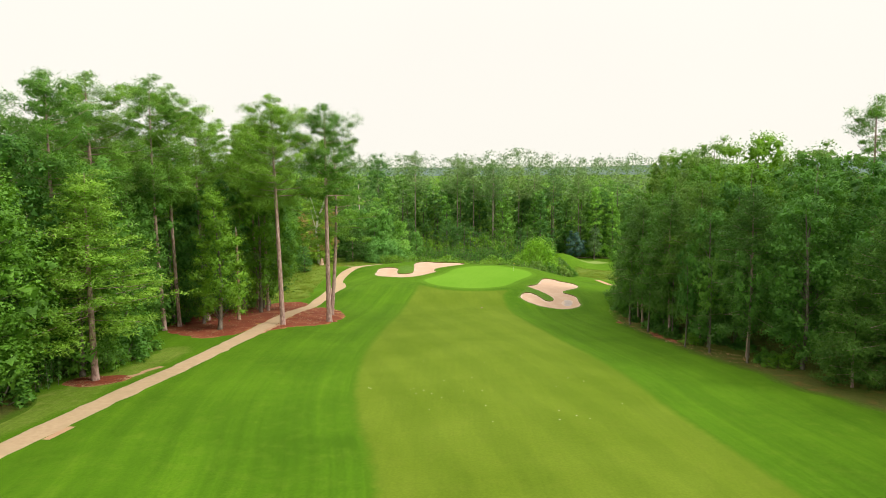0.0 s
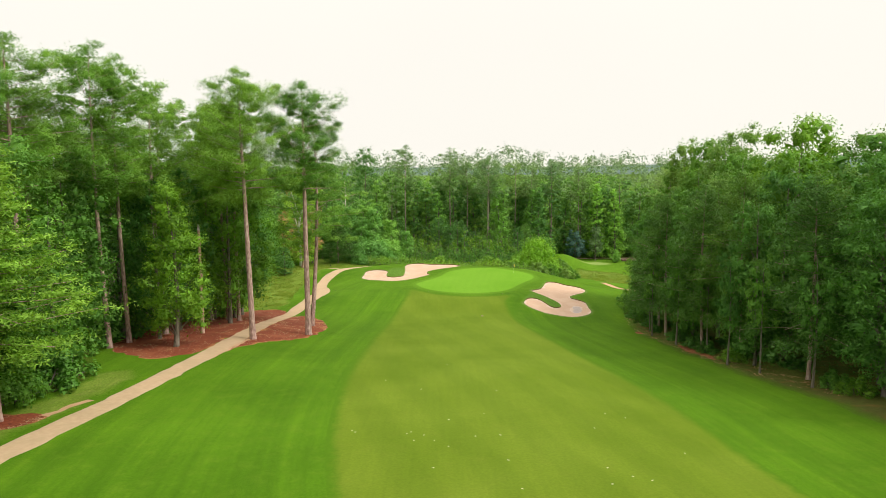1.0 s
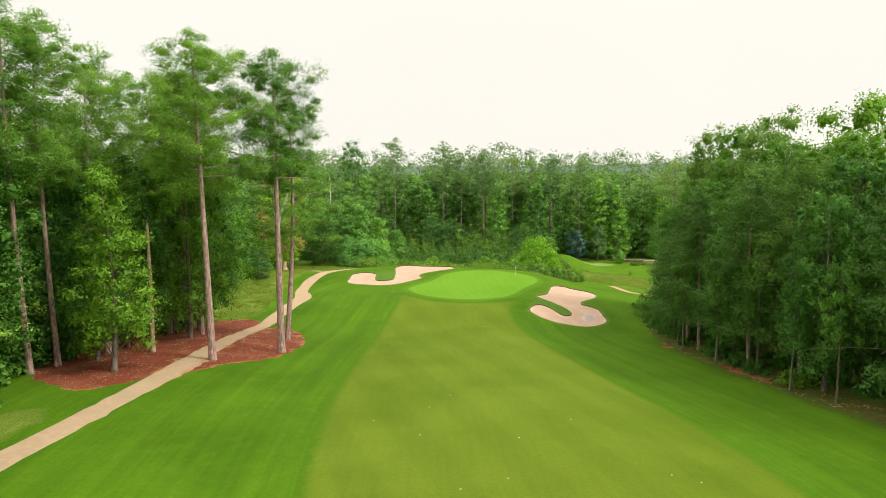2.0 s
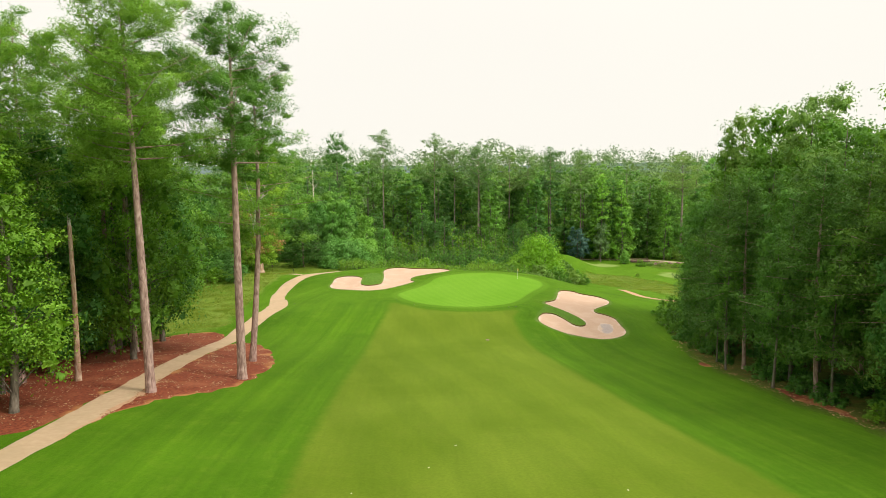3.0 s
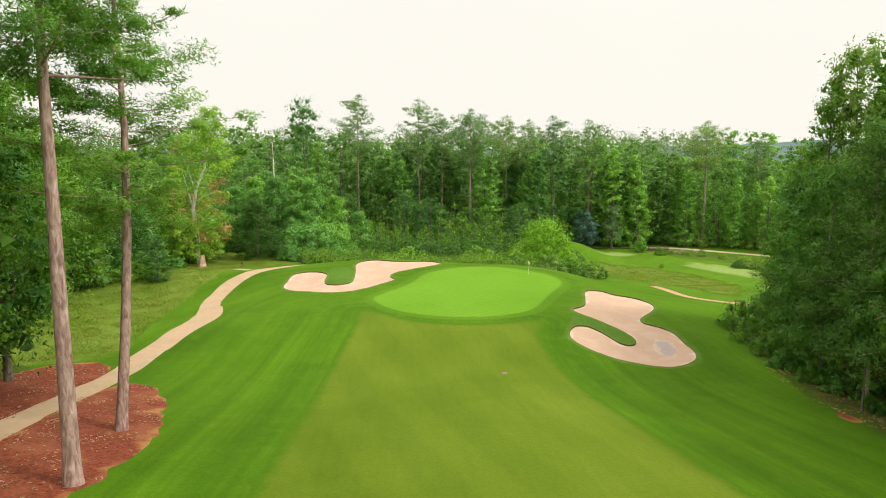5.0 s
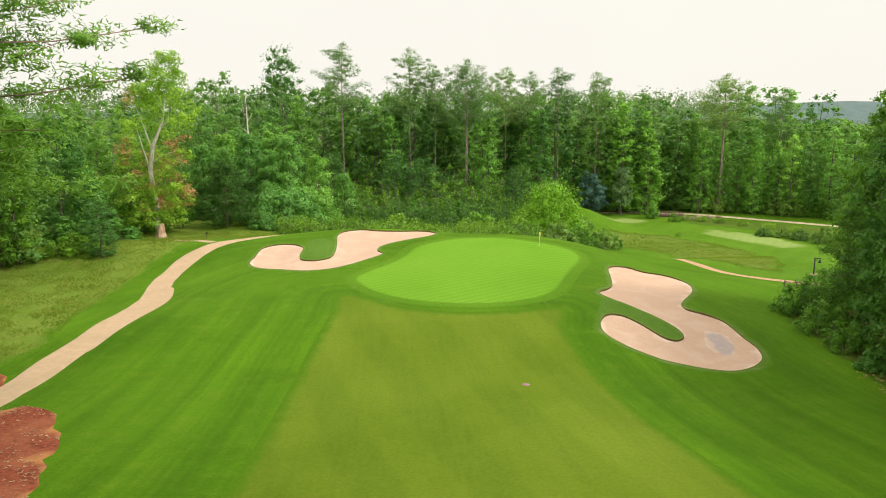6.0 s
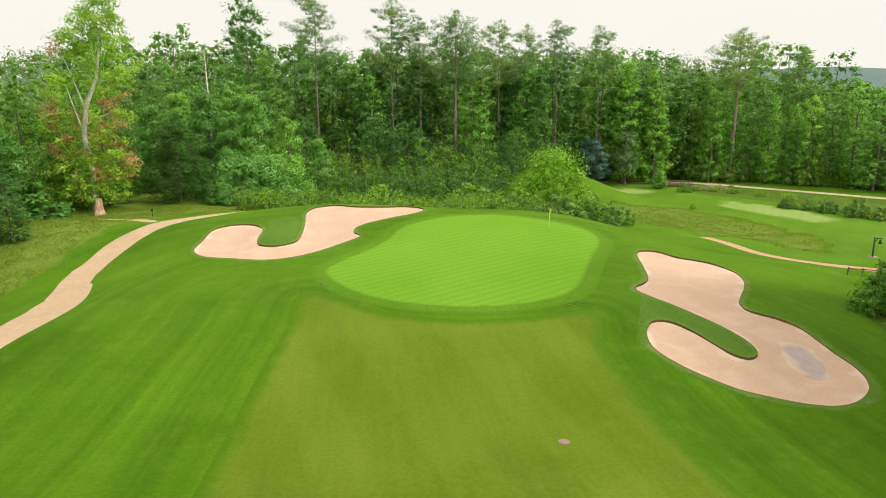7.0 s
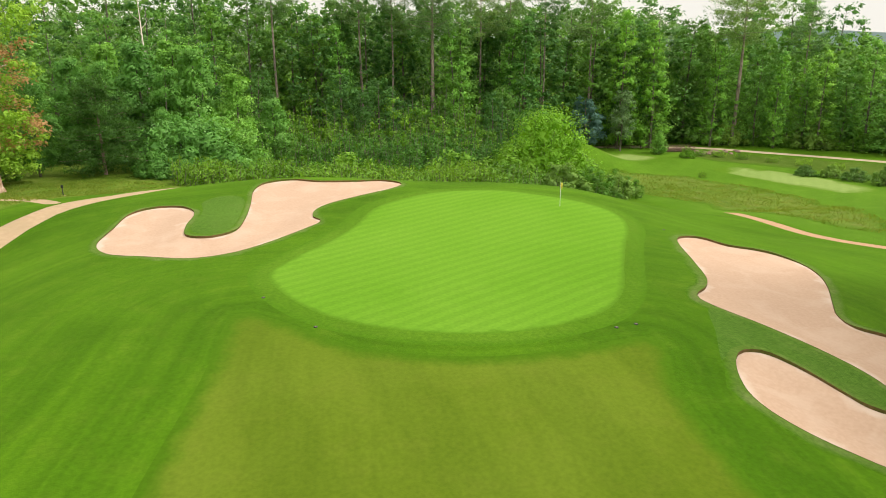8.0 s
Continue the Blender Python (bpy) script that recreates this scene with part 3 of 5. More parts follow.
def sheet(name, wanted, mat, label, category, sunk=0.0, margin=0.0, lanes=False):
    sel = GF[np.isin(GK, wanted)]
    used, inv = np.unique(sel, return_inverse=True)
    me = bpy.data.meshes.new(name)
    z = np.array([ground_z(x, y) for x, y in GV[used]]) - DEPTH[used] - sunk if sunk else GZ[used]
    me.from_pydata(np.column_stack([GV[used], z]).tolist(), [], inv.reshape(-1, 3).tolist())
    smooth(me)
    me.materials.append(mat)
    if margin:
        d = np.full(len(used), 9.0)
        for i in wanted:
            d = np.minimum(d, edge_distance(GV[used, 0], GV[used, 1], REGIONS[i][1]))
        at = me.attributes.new("edge", "FLOAT", "POINT")
        at.data.foreach_set("value", np.clip(d / margin, 0, 1).astype(np.float32))
    if lanes:
        near = np.hypot(GV[used, 0], GV[used, 1] - 110) < 260
        lane = np.full(len(used), 60.0)
        lane[near] = edge_distance(GV[used][near, 0], GV[used][near, 1], FAIRWAY)
        me.attributes.new("lane", "FLOAT", "POINT").data.foreach_set("value", lane.astype(np.float32))
    return tagged(new(name, me), label, category, kind="structure")


def region(*names):
    return [i for i, (n, _) in enumerate(REGIONS) if n in names]


sheet("ground", [-1], M_ROUGH, "mown green rough grass rolling beside the fairway", "ground", lanes=True)
sheet("fairway", region("fairway"), M_FAIRWAY, "close-mown yellow-green fairway turf with faint bands", "fairway", 0.0, 2.2)
sheet("putting_green", region("green"), M_GREEN, "bright green putting surface with diagonal mowing stripes", "putting green", 0.0, 0.8)
sheet("green_collar", region("collar"), M_COLLAR, "darker ring of short grass round the putting green", "grass", 0.0, 1.2)
sheet("cart_path", region("path"), M_PATH, "tan concrete cart path winding along the rough", "path")
sheet("side_path", region("side_path"), M_PATH2, "narrow reddish path behind the sand bunker", "path")
sheet("far_path", region("far_path"), M_FARPATH, "pale path along the foot of the far woods", "path")
sheet("concrete_spur", region("slab"), M_PATH, "pale concrete spur leading off the cart path", "path")
sheet("worn_edge", region("worn_edge"), M_BANK, "thin worn dirt line along the woods", "soil", 0.0, 0.1)
sheet("tee_box", region("tee"), M_TEE, "pale flat tee box in the hollow behind the green", "tee box", 0.0, 1.5)
sheet("small_tee_box", region("small_tee"), M_TEE, "small pale tee box near the far trees", "tee box", 0.0, 3.5)
sheet("island_mulch_bed", region("island_bed"), M_MULCH, "red-brown pine straw bed round the roadside pines", "mulch bed", 0.0, 1.3)
sheet("mulch_bed", region("left_bed", "small_bed"), M_MULCH, "red-brown pine straw under the trees beside the path", "mulch bed", 0.0, 1.0)
sheet("worn_soil", region("path_clay"), M_PATH2, "bare sandy soil worn along the path edge", "soil")
sheet("clay_patch", region("clay"), M_MULCH, "bare red soil at the edge of the woods", "soil", 0.0, 2.0)
sheet("tufted_grass", region("right_tongue", "left_tongue"), M_TUFT, "longer tufted grass tongues between the sand lobes", "grass")
sheet("bunker_rim", region("rim"), M_RIM, "longer pale grass dusted with sand round the bunkers", "grass", 0.0, 0.75)
sheet("wood_floor", region("right_floor", "left_floor"), M_FLOOR, "dark leaf litter on the woodland floor, some tree shade in its edge colour", "ground", 0.0, 3.6)
sheet("dry_bank", region("bank", "bare_bank"), M_BANK, "rough brownish grass bank beyond the green", "grass", 0.0, 4.0)
sheet("hollow_grass", region("hollow"), M_HOLLOW, "fresh green grass in the hollow beyond the green", "grass", 0.0, 8.0)
sheet("ditch_grass", region("ditch"), M_DITCH, "dull olive rough grass along the ditch", "grass", 0.0, 3.0)
sheet("meadow", region("meadow", "verge"), M_MEADOW, "unmown pale meadow grass beside the cart path", "grass", 0.0, 2.2)
left_sand = sheet("sand_bunker", region("left_bunker"), M_SAND, "pinkish sand bunker with two lobes beside the green", "bunker", 0.03, 1.1)
right_sand = sheet("sand_bunker", region("right_bunker", "wet_sand"), M_SAND, "pinkish sand bunker with a grass tongue and a damp patch", "bunker", 0.03, 1.1)


def part(name, verts, faces, mat, parent, label="", flat=False):
    me = bpy.data.meshes.new(name)
    me.from_pydata(verts, [], faces)
    if not flat:
        smooth(me)
    me.materials.append(mat)
    ob = new(name, me)
    ob.parent = parent
    if label:
        ob["label"] = label
    return ob


def bunker_edge(loop, parent):
    """The cut soil and turf edge that stands over the sand."""
    verts, faces, n = [], [], len(loop)
    for i, (x, y) in enumerate(loop):
        z = ground_z(x, y)
        verts += [(x, y, z + lip_height(x, y, loop) + 0.015), (x, y, z - 0.12)]
        j = (i + 1) % n
        faces.append((2 * i, 2 * j, 2 * j + 1, 2 * i + 1))
    part("bunker_edge", verts, faces, M_LIP, parent, "crumbling brown soil edge")


bunker_edge(LEFT_BUNKER, left_sand)
bunker_edge(RIGHT_BUNKER, right_sand)


def damp_patch():
    a = np.array(WET_PATCH)
    cx, cy = a.mean(axis=0)
    loop = [(x, y) for x, y in WET_PATCH]
    verts = []
    for s in (0.0, 0.35, 0.7, 1.0):
        for x, y in loop:
            px, py = cx + (x - cx) * s, cy + (y - cy) * s
            d = float(edge_distance(np.array([px]), np.array([py]), RIGHT_BUNKER)[0])
            verts.append((px, py, ground_z(px, py) - 0.03 - 0.3 * ease(0, 2.8, d) + 0.015))
    n = len(loop)
    faces = [(r * n + i, r * n + (i + 1) % n, (r + 1) * n + (i + 1) % n, (r + 1) * n + i) for r in range(3) for i in range(n)]
    ob = part("damp_patch", verts, faces, M_WET, right_sand, "grey damp patch in the sand")
    at = ob.data.attributes.new("edge", "FLOAT", "POINT")
    at.data.foreach_set("value", np.repeat([0.9, 0.6, 0.25, -0.35], n).astype(np.float32))


damp_patch()


# ---- trees ----
def tube(verts, faces, line, radii, sides=6, cap=True):
    """A tapering round limb along the line."""
    base = len(verts)
    n = len(line)
    for i, p in enumerate(line):
        a, b = Vector(line[max(0, i - 1)]), Vector(line[min(n - 1, i + 1)])
        d = (b - a).normalized()
        u = d.orthogonal().normalized() if abs(d.z) < 0.9 else Vector((1, 0, 0)).cross(d).normalized()
        w = d.cross(u)
        for k in range(sides):
            t = 2 * math.pi * k / sides
            verts.append(tuple(Vector(p) + (u * math.cos(t) + w * math.sin(t)) * radii[i]))
    for i in range(n - 1):
        for k in range(sides):
            a, b = base + i * sides + k, base + i * sides + (k + 1) % sides
            faces.append((a, b, b + sides, a + sides))
    if cap:
        faces.append(tuple(base + (n - 1) * sides + k for k in range(sides)))


def cards(points, normals, length, width, rng, droop=0.15, along=None, bulge=None, tone=0.5):
    """Leaf blades: one pointed sliver for each point. Rows: three corners, their three normals, the tone."""
    n = len(points)
    nn = normals / (np.linalg.norm(normals, axis=1, keepdims=True) + 1e-9)
    u = along if along is not None else rng.normal(size=(n, 3))
    u = u - nn * (u * nn).sum(axis=1, keepdims=True)
    u /= np.linalg.norm(u, axis=1, keepdims=True) + 1e-9
    v = np.cross(nn, u)
    ln = (length * rng.uniform(0.65, 1.3, n))[:, None]
    wd = (width * rng.uniform(0.65, 1.3, n))[:, None]
    c = np.empty((n, 7, 3))
    c[:, 0] = points - u * ln * 0.5 + v * wd * 0.5
    c[:, 1] = points - u * ln * 0.5 - v * wd * 0.5
    c[:, 2] = points + u * ln * 0.55 - nn * ln * droop
    c[:, 3:6] = (nn if bulge is None else bulge * 0.7 + nn * 0.3)[:, None, :]
    c[:, 6] = tone
    return c


def card_mesh(name, corner_sets, mat):
    c = np.concatenate(corner_sets)
    n = len(c)
    facing = c[:, 3:6].reshape(-1, 3)
    facing = facing / (np.linalg.norm(facing, axis=1, keepdims=True) + 1e-9)
    tone = np.repeat(c[:, 6, 0], 3)
    c = c[:, :3].reshape(-1, 3)
    me = bpy.data.meshes.new(name)
    me.vertices.add(3 * n)
    me.vertices.foreach_set("co", c.astype(np.float32).ravel())
    me.loops.add(3 * n)
    me.loops.foreach_set("vertex_index", np.arange(3 * n, dtype=np.int32))
    me.polygons.add(n)
    me.polygons.foreach_set("loop_start", np.arange(0, 3 * n, 3, dtype=np.int32))
    me.update(calc_edges=True)
    me.attributes.new("custom_normal", "FLOAT_VECTOR", "POINT").data.foreach_set("vector", facing.astype(np.float32).ravel())
    me.attributes.new("tone", "FLOAT", "POINT").data.foreach_set("value", tone.astype(np.float32))
    me.materials.append(mat)
    return me


def heart(rng, centre, radii, tone, lean, many=11):
    """The crowded inside of a lump of foliage, under its outer leaves."""
    d = rng.normal(size=(many, 3))
    d /= np.linalg.norm(d, axis=1, keepdims=True)
    p = np.array(centre) + d * radii * rng.uniform(0.15, 0.9, (many, 1))
    size = min(0.9, 1.1 * float(radii[0]))
    return cards(p, d + rng.normal(size=(many, 3)) * 0.4, size, size * 0.8, rng, 0.1, None, d + lean, tone)


def clump(rng, centre, radius, flat, n, length, width, up=0.45, shell=0.55, lean=None, full=0.5):
    """A lump of foliage: a dense heart and leaves over it, thicker on its upper and outer side."""
    n, length, width = int(n * 1.5), length * 0.8, width * 0.8
    lean = np.array([0, 0, 0.3]) if lean is None else np.array(lean)
    tone = rng.random()
    d = rng.normal(size=(n, 3))
    d /= np.linalg.norm(d, axis=1, keepdims=True)
    d[:, 2] = np.where((d[:, 2] < -0.2) & (rng.random(n) < 0.6), -d[:, 2], d[:, 2])
    r = rng.uniform(0.25 + 0.6 * shell, 1.1, n)
    for _ in range(2):
        r = r * (1 + 0.2 * np.sin(d @ (rng.normal(size=3) * 3.2) + rng.random() * 6.283))
    r = np.where(rng.random(n) < 0.15, r * 1.2, r)[:, None]
    radii = np.array([radius, radius, radius * flat])
    p = np.array(centre) + d * r * radii
    nrm = d * 0.75 + rng.normal(size=(n, 3)) * 0.4 + np.array([0, 0, up])
    outer = cards(p, nrm, length, width, rng, bulge=d + lean, tone=tone)
    return np.concatenate([outer, heart(rng, centre, radii * full, tone, lean)]) if full else outer


def needle_clump(rng, centre, radius, flat, n, length, width):
    """A tuft of needles, densest towards its upper side."""
    n, length, width = int(n * 2.6), length * 0.66, width * 0.62
    tone = rng.random()
    d = rng.normal(size=(n, 3))
    d /= np.linalg.norm(d, axis=1, keepdims=True)
    radii = np.array([radius, radius, radius * flat])
    lean = np.array([0, 0, 0.5])
    r = rng.uniform(0.1, 1.0, n) ** 0.5
    for _ in range(2):
        r = r * (1 + 0.22 * np.sin(d @ (rng.normal(size=3) * 3.2) + rng.random() * 6.283))
    p = np.array(centre) + d * r[:, None] * radii
    along = d * 0.8 + np.array([0, 0, 0.45]) + rng.normal(size=(n, 3)) * 0.5
    return cards(p, rng.normal(size=(n, 3)) * 0.6 + d * 0.6 + np.array([0, 0, 0.7]), length, width, rng, 0.05, along, d + lean, tone)


def thing(name, label, category, group=""):
    ob = new(name)
    ob.empty_display_size = 0.5
    return tagged(ob, label, category, group)


def crown_part(sets, mat, parent, name="crown", label=""):
    ob = new(name, card_mesh(name, sets, mat))
    ob.parent = parent
    if label:
        ob["label"] = label
    return ob


def make_pine(seed, h, crown_from, reach, mat, label, top_heavy=1, branches=30, needles=40, lean=0.0, radius=0.36, tuft=(0.6, 0.17), name="pine_tree", flat=0.4, fall=0.0, bark_mat=None, pad=1.0, gap=1.15, split=False):
    """A loblolly pine: reddish bole and an open crown of flat tufted boughs."""
    rng = np.random.default_rng(seed)
    tree = thing(name, label, "tree", "pine trees")
    bend = rng.normal(size=2) * 0.01 * h

    def axis(u):
        return Vector((bend[0] * math.sin(u * 3) + lean * h * u, bend[1] * math.sin(u * 2.4), h * u))

    verts, faces, sets, limbs = [], [], [], []
    us = [0, 0.012, 0.05, 0.2, 0.4, 0.6, 0.8, 0.92, 1.0]
    rs = [1.5, 1.15, 1.0, 0.88, 0.74, 0.58, 0.36, 0.18, 0.05]
    tube(verts, faces, [axis(u) - Vector((0, 0, 0.6 if u == 0 else 0)) for u in us], [radius * r for r in rs], 9)
    for k in range(branches):
        s = (k + rng.random()) / branches
        u = crown_from + (0.985 - crown_from) * s
        if top_heavy:
            shape = (0.66 + 0.34 * math.sin(math.pi * min(1.0, 0.1 + s * 0.9))) * (1 - 0.28 * s ** 4)
        else:
            shape = (1 - s) ** 0.7 + 0.1
        long = reach * shape * rng.uniform(0.5, 1.15)
        t = k * 2.39996 + rng.normal() * 0.5
        a = axis(max(crown_from, u - 0.05 * s))
        out = Vector((math.cos(t), math.sin(t), 0))
        rise = long * (rng.uniform(-0.12, 0.2) + (0.5 * s if top_heavy else 0.35 * s) - fall)
        if u * h + rise > h:
            rise = h - u * h
        mid = a + out * long * 0.5 + Vector((0, 0, rise * 0.3))
        end = a + out * long + Vector((0, 0, rise))
        if split and s > 0.1:
            limbs.append(([], []))
            tube(*limbs[-1], [a, mid, end], [radius * 0.24 * (1 - 0.6 * s), radius * 0.14 * (1 - 0.5 * s), 0.025], 5)
        elif s > 0.1:
            tube(verts, faces, [a, mid, end], [radius * 0.24 * (1 - 0.6 * s), radius * 0.14 * (1 - 0.5 * s), 0.025], 4, False)
        side = Vector((-out.y, out.x, 0))
        many = 2 + int(long / (gap * pad))
        for q in range(many):
            f = 1.0 - 0.8 * (q + 0.5 * rng.random()) / many
            p = mid.lerp(end, (f - 0.5) / 0.5) if f > 0.5 else a.lerp(mid, f / 0.5)
            p = p + side * float(np.clip(rng.normal(), -1.2, 1.2)) * 0.3 * long * (0.35 + 0.4 * f) + Vector((0, 0, rng.uniform(-0.1, 0.5)))
            sets.append(needle_clump(rng, p, pad * rng.uniform(0.5, 1.3) * (0.62 + 0.06 * reach), flat * rng.uniform(0.8, 1.4), needles, *tuft))
    for k in range(5):
        sets.append(needle_clump(rng, axis(1.0) + Vector((rng.normal() * 0.5, rng.normal() * 0.5, -0.45 * k)), 0.9 + 0.12 * k, 0.6, needles, *tuft))
    trunk = part("trunk", verts, faces, bark_mat or M_PINE_BARK, tree)
    for limb in limbs:
        part("limb", *limb, bark_mat or M_PINE_BARK, trunk)
    crown_part(sets, mat, tree)
    return tree, h


def make_broad(seed, h, crown_from, reach, power, mat, label, clumps=52, per=95, leaf=0.44, bark_mat=None, radius=0.28, name="broadleaf_tree", inner=260, size_by=1.0, spire=False, shell=0.55):
    """A broadleaved tree: forked limbs and a crown of separate lumps of leaves, domed or tapering to a leader."""
    rng = np.random.default_rng(seed)
    tree = thing(name, label, "tree", "broadleaved trees")
    bark_mat = bark_mat or M_GREY_BARK
    wob = rng.normal(size=(2,)) * 0.02 * h

    def axis(u):
        return Vector((wob[0] * math.sin(u * 4), wob[1] * math.sin(u * 3 + 1) - wob[1] * math.sin(1), h * u))

    def spread_at(s):
        if spire:
            return reach * (1 - s) ** 0.55 * min(1.0, 0.6 + 1.5 * s) + 0.2
        return reach * max(0.05, math.sin(math.pi * (0.16 + 0.76 * s))) ** power

    verts, faces, sets = [], [], []
    us = [0, 0.02, 0.08, 0.3, 0.55, 0.8, 0.92]
    rs = [1.6, 1.2, 1.0, 0.8, 0.55, 0.28, 0.06]
    tube(verts, faces, [axis(u) - Vector((0, 0, 0.6 if u == 0 else 0)) for u in us], [radius * r for r in rs], 8)
    for k in range(clumps):
        s = (k + rng.random()) / clumps
        u = crown_from + (0.93 - crown_from) * s
        lim = spread_at(s)
        d = lim * math.sqrt(rng.uniform(0.35, 1.0)) * rng.uniform(0.82, 1.1)
        t = k * 2.39996 + rng.normal() * 0.5
        a = axis(max(0.06, u - 0.12))
        out = Vector((math.cos(t), math.sin(t), 0))
        size = size_by * (0.17 * reach + 0.026 * h) * rng.uniform(0.62, 1.3) * (1.18 - (0.62 if spire else 0.4) * s)
        p = axis(u) + out * max(0.0, d - 0.35 * size) + Vector((0, 0, rng.normal() * 0.022 * h))
        p.z = max(p.z, size * 0.7)
        mid = a.lerp(p, 0.5) + Vector((0, 0, 0.08 * d))
        if k % 3 == 0:
            tube(verts, faces, [a, mid, p], [radius * 0.3 * (1.1 - s), radius * 0.17 * (1.1 - s), 0.02], 4, False)
        lean = out * 0.35 + Vector((0, 0, 0.15 + 0.3 * s))
        sets.append(clump(rng, p, size, rng.uniform(0.6, 0.9), per * (size / (0.17 * reach + 0.026 * h)) ** 1.3, leaf, leaf * 0.72, 0.45, shell, lean))
    part("trunk", verts, faces, bark_mat, tree)
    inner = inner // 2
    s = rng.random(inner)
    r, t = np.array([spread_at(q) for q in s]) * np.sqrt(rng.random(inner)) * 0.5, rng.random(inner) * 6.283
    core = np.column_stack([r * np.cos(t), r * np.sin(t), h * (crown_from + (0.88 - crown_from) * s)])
    # inner leaves get a darker tone, the crown's inner shade put in colour
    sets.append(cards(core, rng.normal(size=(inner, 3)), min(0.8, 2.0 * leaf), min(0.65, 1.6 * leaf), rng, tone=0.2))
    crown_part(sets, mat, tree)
    return tree, h


def make_bush(seed, h, spread, mat, label, clumps=18, per=90, leaf=0.3, name="shrub", group="shrubs", dome=0.72, shell=0.6):
    rng = np.random.default_rng(seed)
    bush = thing(name, label, "shrub", group)
    verts, faces, sets = [], [], []
    for k in range(clumps):
        t, r = k * 2.39996, spread * math.sqrt((k + 0.5) / clumps)
        size = max(0.2 * h, 0.24 * spread) * rng.uniform(0.7, 1.15)
        top = h * (1 - dome * (r / spread) ** 2) * rng.uniform(0.72, 1.04)
        p = Vector((math.cos(t) * r, math.sin(t) * r, max(size * 0.5, top - size * 0.8)))
        tube(verts, faces, [(p.x * 0.3, p.y * 0.3, -0.2), (p.x * 0.7, p.y * 0.7, p.z * 0.6), tuple(p)], [0.06, 0.04, 0.015], 4, False)
        sets.append(clump(rng, p, size, 0.85, per, leaf, leaf * 0.7, 0.5, shell))
        z = p.z - size * 1.2
        while z > size * 0.3:
            sets.append(clump(rng, (p.x * 1.06, p.y * 1.06, z), size, 0.9, int(per * 0.6), leaf, leaf * 0.7, 0.4, shell))
            z -= size * 1.2
    part("stem", verts, faces, M_GREY_BARK, bush)
    crown_part(sets, mat, bush, "foliage")
    return bush, h


def make_tall_weeds(seed, h, spread, mat, label, stalks=70):
    """Upright leafy stalks."""
    rng = np.random.default_rng(seed)
    weeds = thing("weed_clump", label, "weeds", "weed clumps")
    verts, faces, sets = [], [], []
    for k in range(stalks):
        t, r = k * 2.39996, spread * math.sqrt((k + 0.5) / stalks)
        x, y, top = r * math.cos(t), r * math.sin(t), h * rng.uniform(0.55, 1.05)
        bx, by = rng.normal(size=2) * 0.12 * h
        tube(verts, faces, [(x, y, -0.1), (x + bx, y + by, top)], [0.02, 0.01], 3, False)
        n = 26
        u = rng.random(n)
        pts = np.column_stack([x + bx * u, y + by * u, top * (0.15 + 0.9 * u)]) + rng.normal(size=(n, 3)) * [0.16, 0.16, 0.08]
        along = rng.normal(size=(n, 3)) * 0.6 + [0, 0, 0.8]
        sets.append(cards(pts, rng.normal(size=(n, 3)) + [0, 0, 0.4], 0.3, 0.12, rng, 0.1, along, np.tile([0.0, -0.35, 1.0], (n, 1))))
    part("stem", verts, faces, M_GREY_BARK, weeds)
    crown_part(sets, mat, weeds, "foliage")
    return weeds, h


def make_saplings(seed, h, spread, mat, label, shoots=16, per=15, leaf=0.34):
    """A thicket of upright leafy shoots crowding one another."""
    rng = np.random.default_rng(seed)
    thicket = thing("thicket", label, "shrub", "thickets")
    verts, faces, sets = [], [], []
    for k in range(shoots):
        t, r = k * 2.39996, spread * math.sqrt((k + 0.5) / shoots)
        x, y = r * math.cos(t) + rng.normal() * 0.25, r * math.sin(t) + rng.normal() * 0.25
        top = h * (1 - 0.42 * (r / spread) ** 2) * rng.uniform(0.68, 1.05)
        bx, by = rng.normal(size=2) * 0.05 * h
        tube(verts, faces, [(x, y, -0.2), (x + bx * 0.5, y + by * 0.5, top * 0.5), (x + bx, y + by, top)], [0.05, 0.035, 0.01], 4, False)
        levels = 5
        for q in range(levels):
            u = 0.1 + 0.84 * (q + 0.5 * rng.random()) / levels
            size = (0.62 + 0.09 * spread) * (1.15 - 0.75 * u) * rng.uniform(0.8, 1.2)
            g = rng.random() * 6.283
            at = (x + bx * u + 0.3 * size * math.cos(g), y + by * u + 0.3 * size * math.sin(g), max(size * 0.6, top * u))
            sets.append(clump(rng, at, size, 1.15, per, leaf, leaf * 0.55, 0.35, 0.5, (0, 0, 0.2), 0.5))
    tagged(part("stem", verts, faces, M_GREY_BARK, thicket), kind="stuff")
    crown_part(sets, mat, thicket, "foliage")
    return thicket, h


KINDS, USED, DEEP = {}, set(), []


def kind(key, made):
    KINDS[key] = made


def plant(key, x, y, h, wide=1.0, turn=None, label=""):
    """Stands a tree of that kind, so high, on the ground."""
    if key == "deep":
        DEEP.append((x, y, h, wide))
        return None
    proto, ref = KINDS[key]
    s = h / ref
    turn = (x * 37.7 + y * 91.3) % 360 if turn is None else turn
    m = Matrix.Translation((x, y, ground_z(x, y) - 0.05)) @ Matrix.Rotation(radians(turn), 4, "Z") @ Matrix.Diagonal((s * wide, s * wide, s, 1))
    if key in USED:
        ob = copy_thing(proto, m)
        ob.matrix_basis = m
    else:
        proto.matrix_basis = m
        USED.add(key)
        ob = proto
    if label:
        ob["label"] = label
    return ob


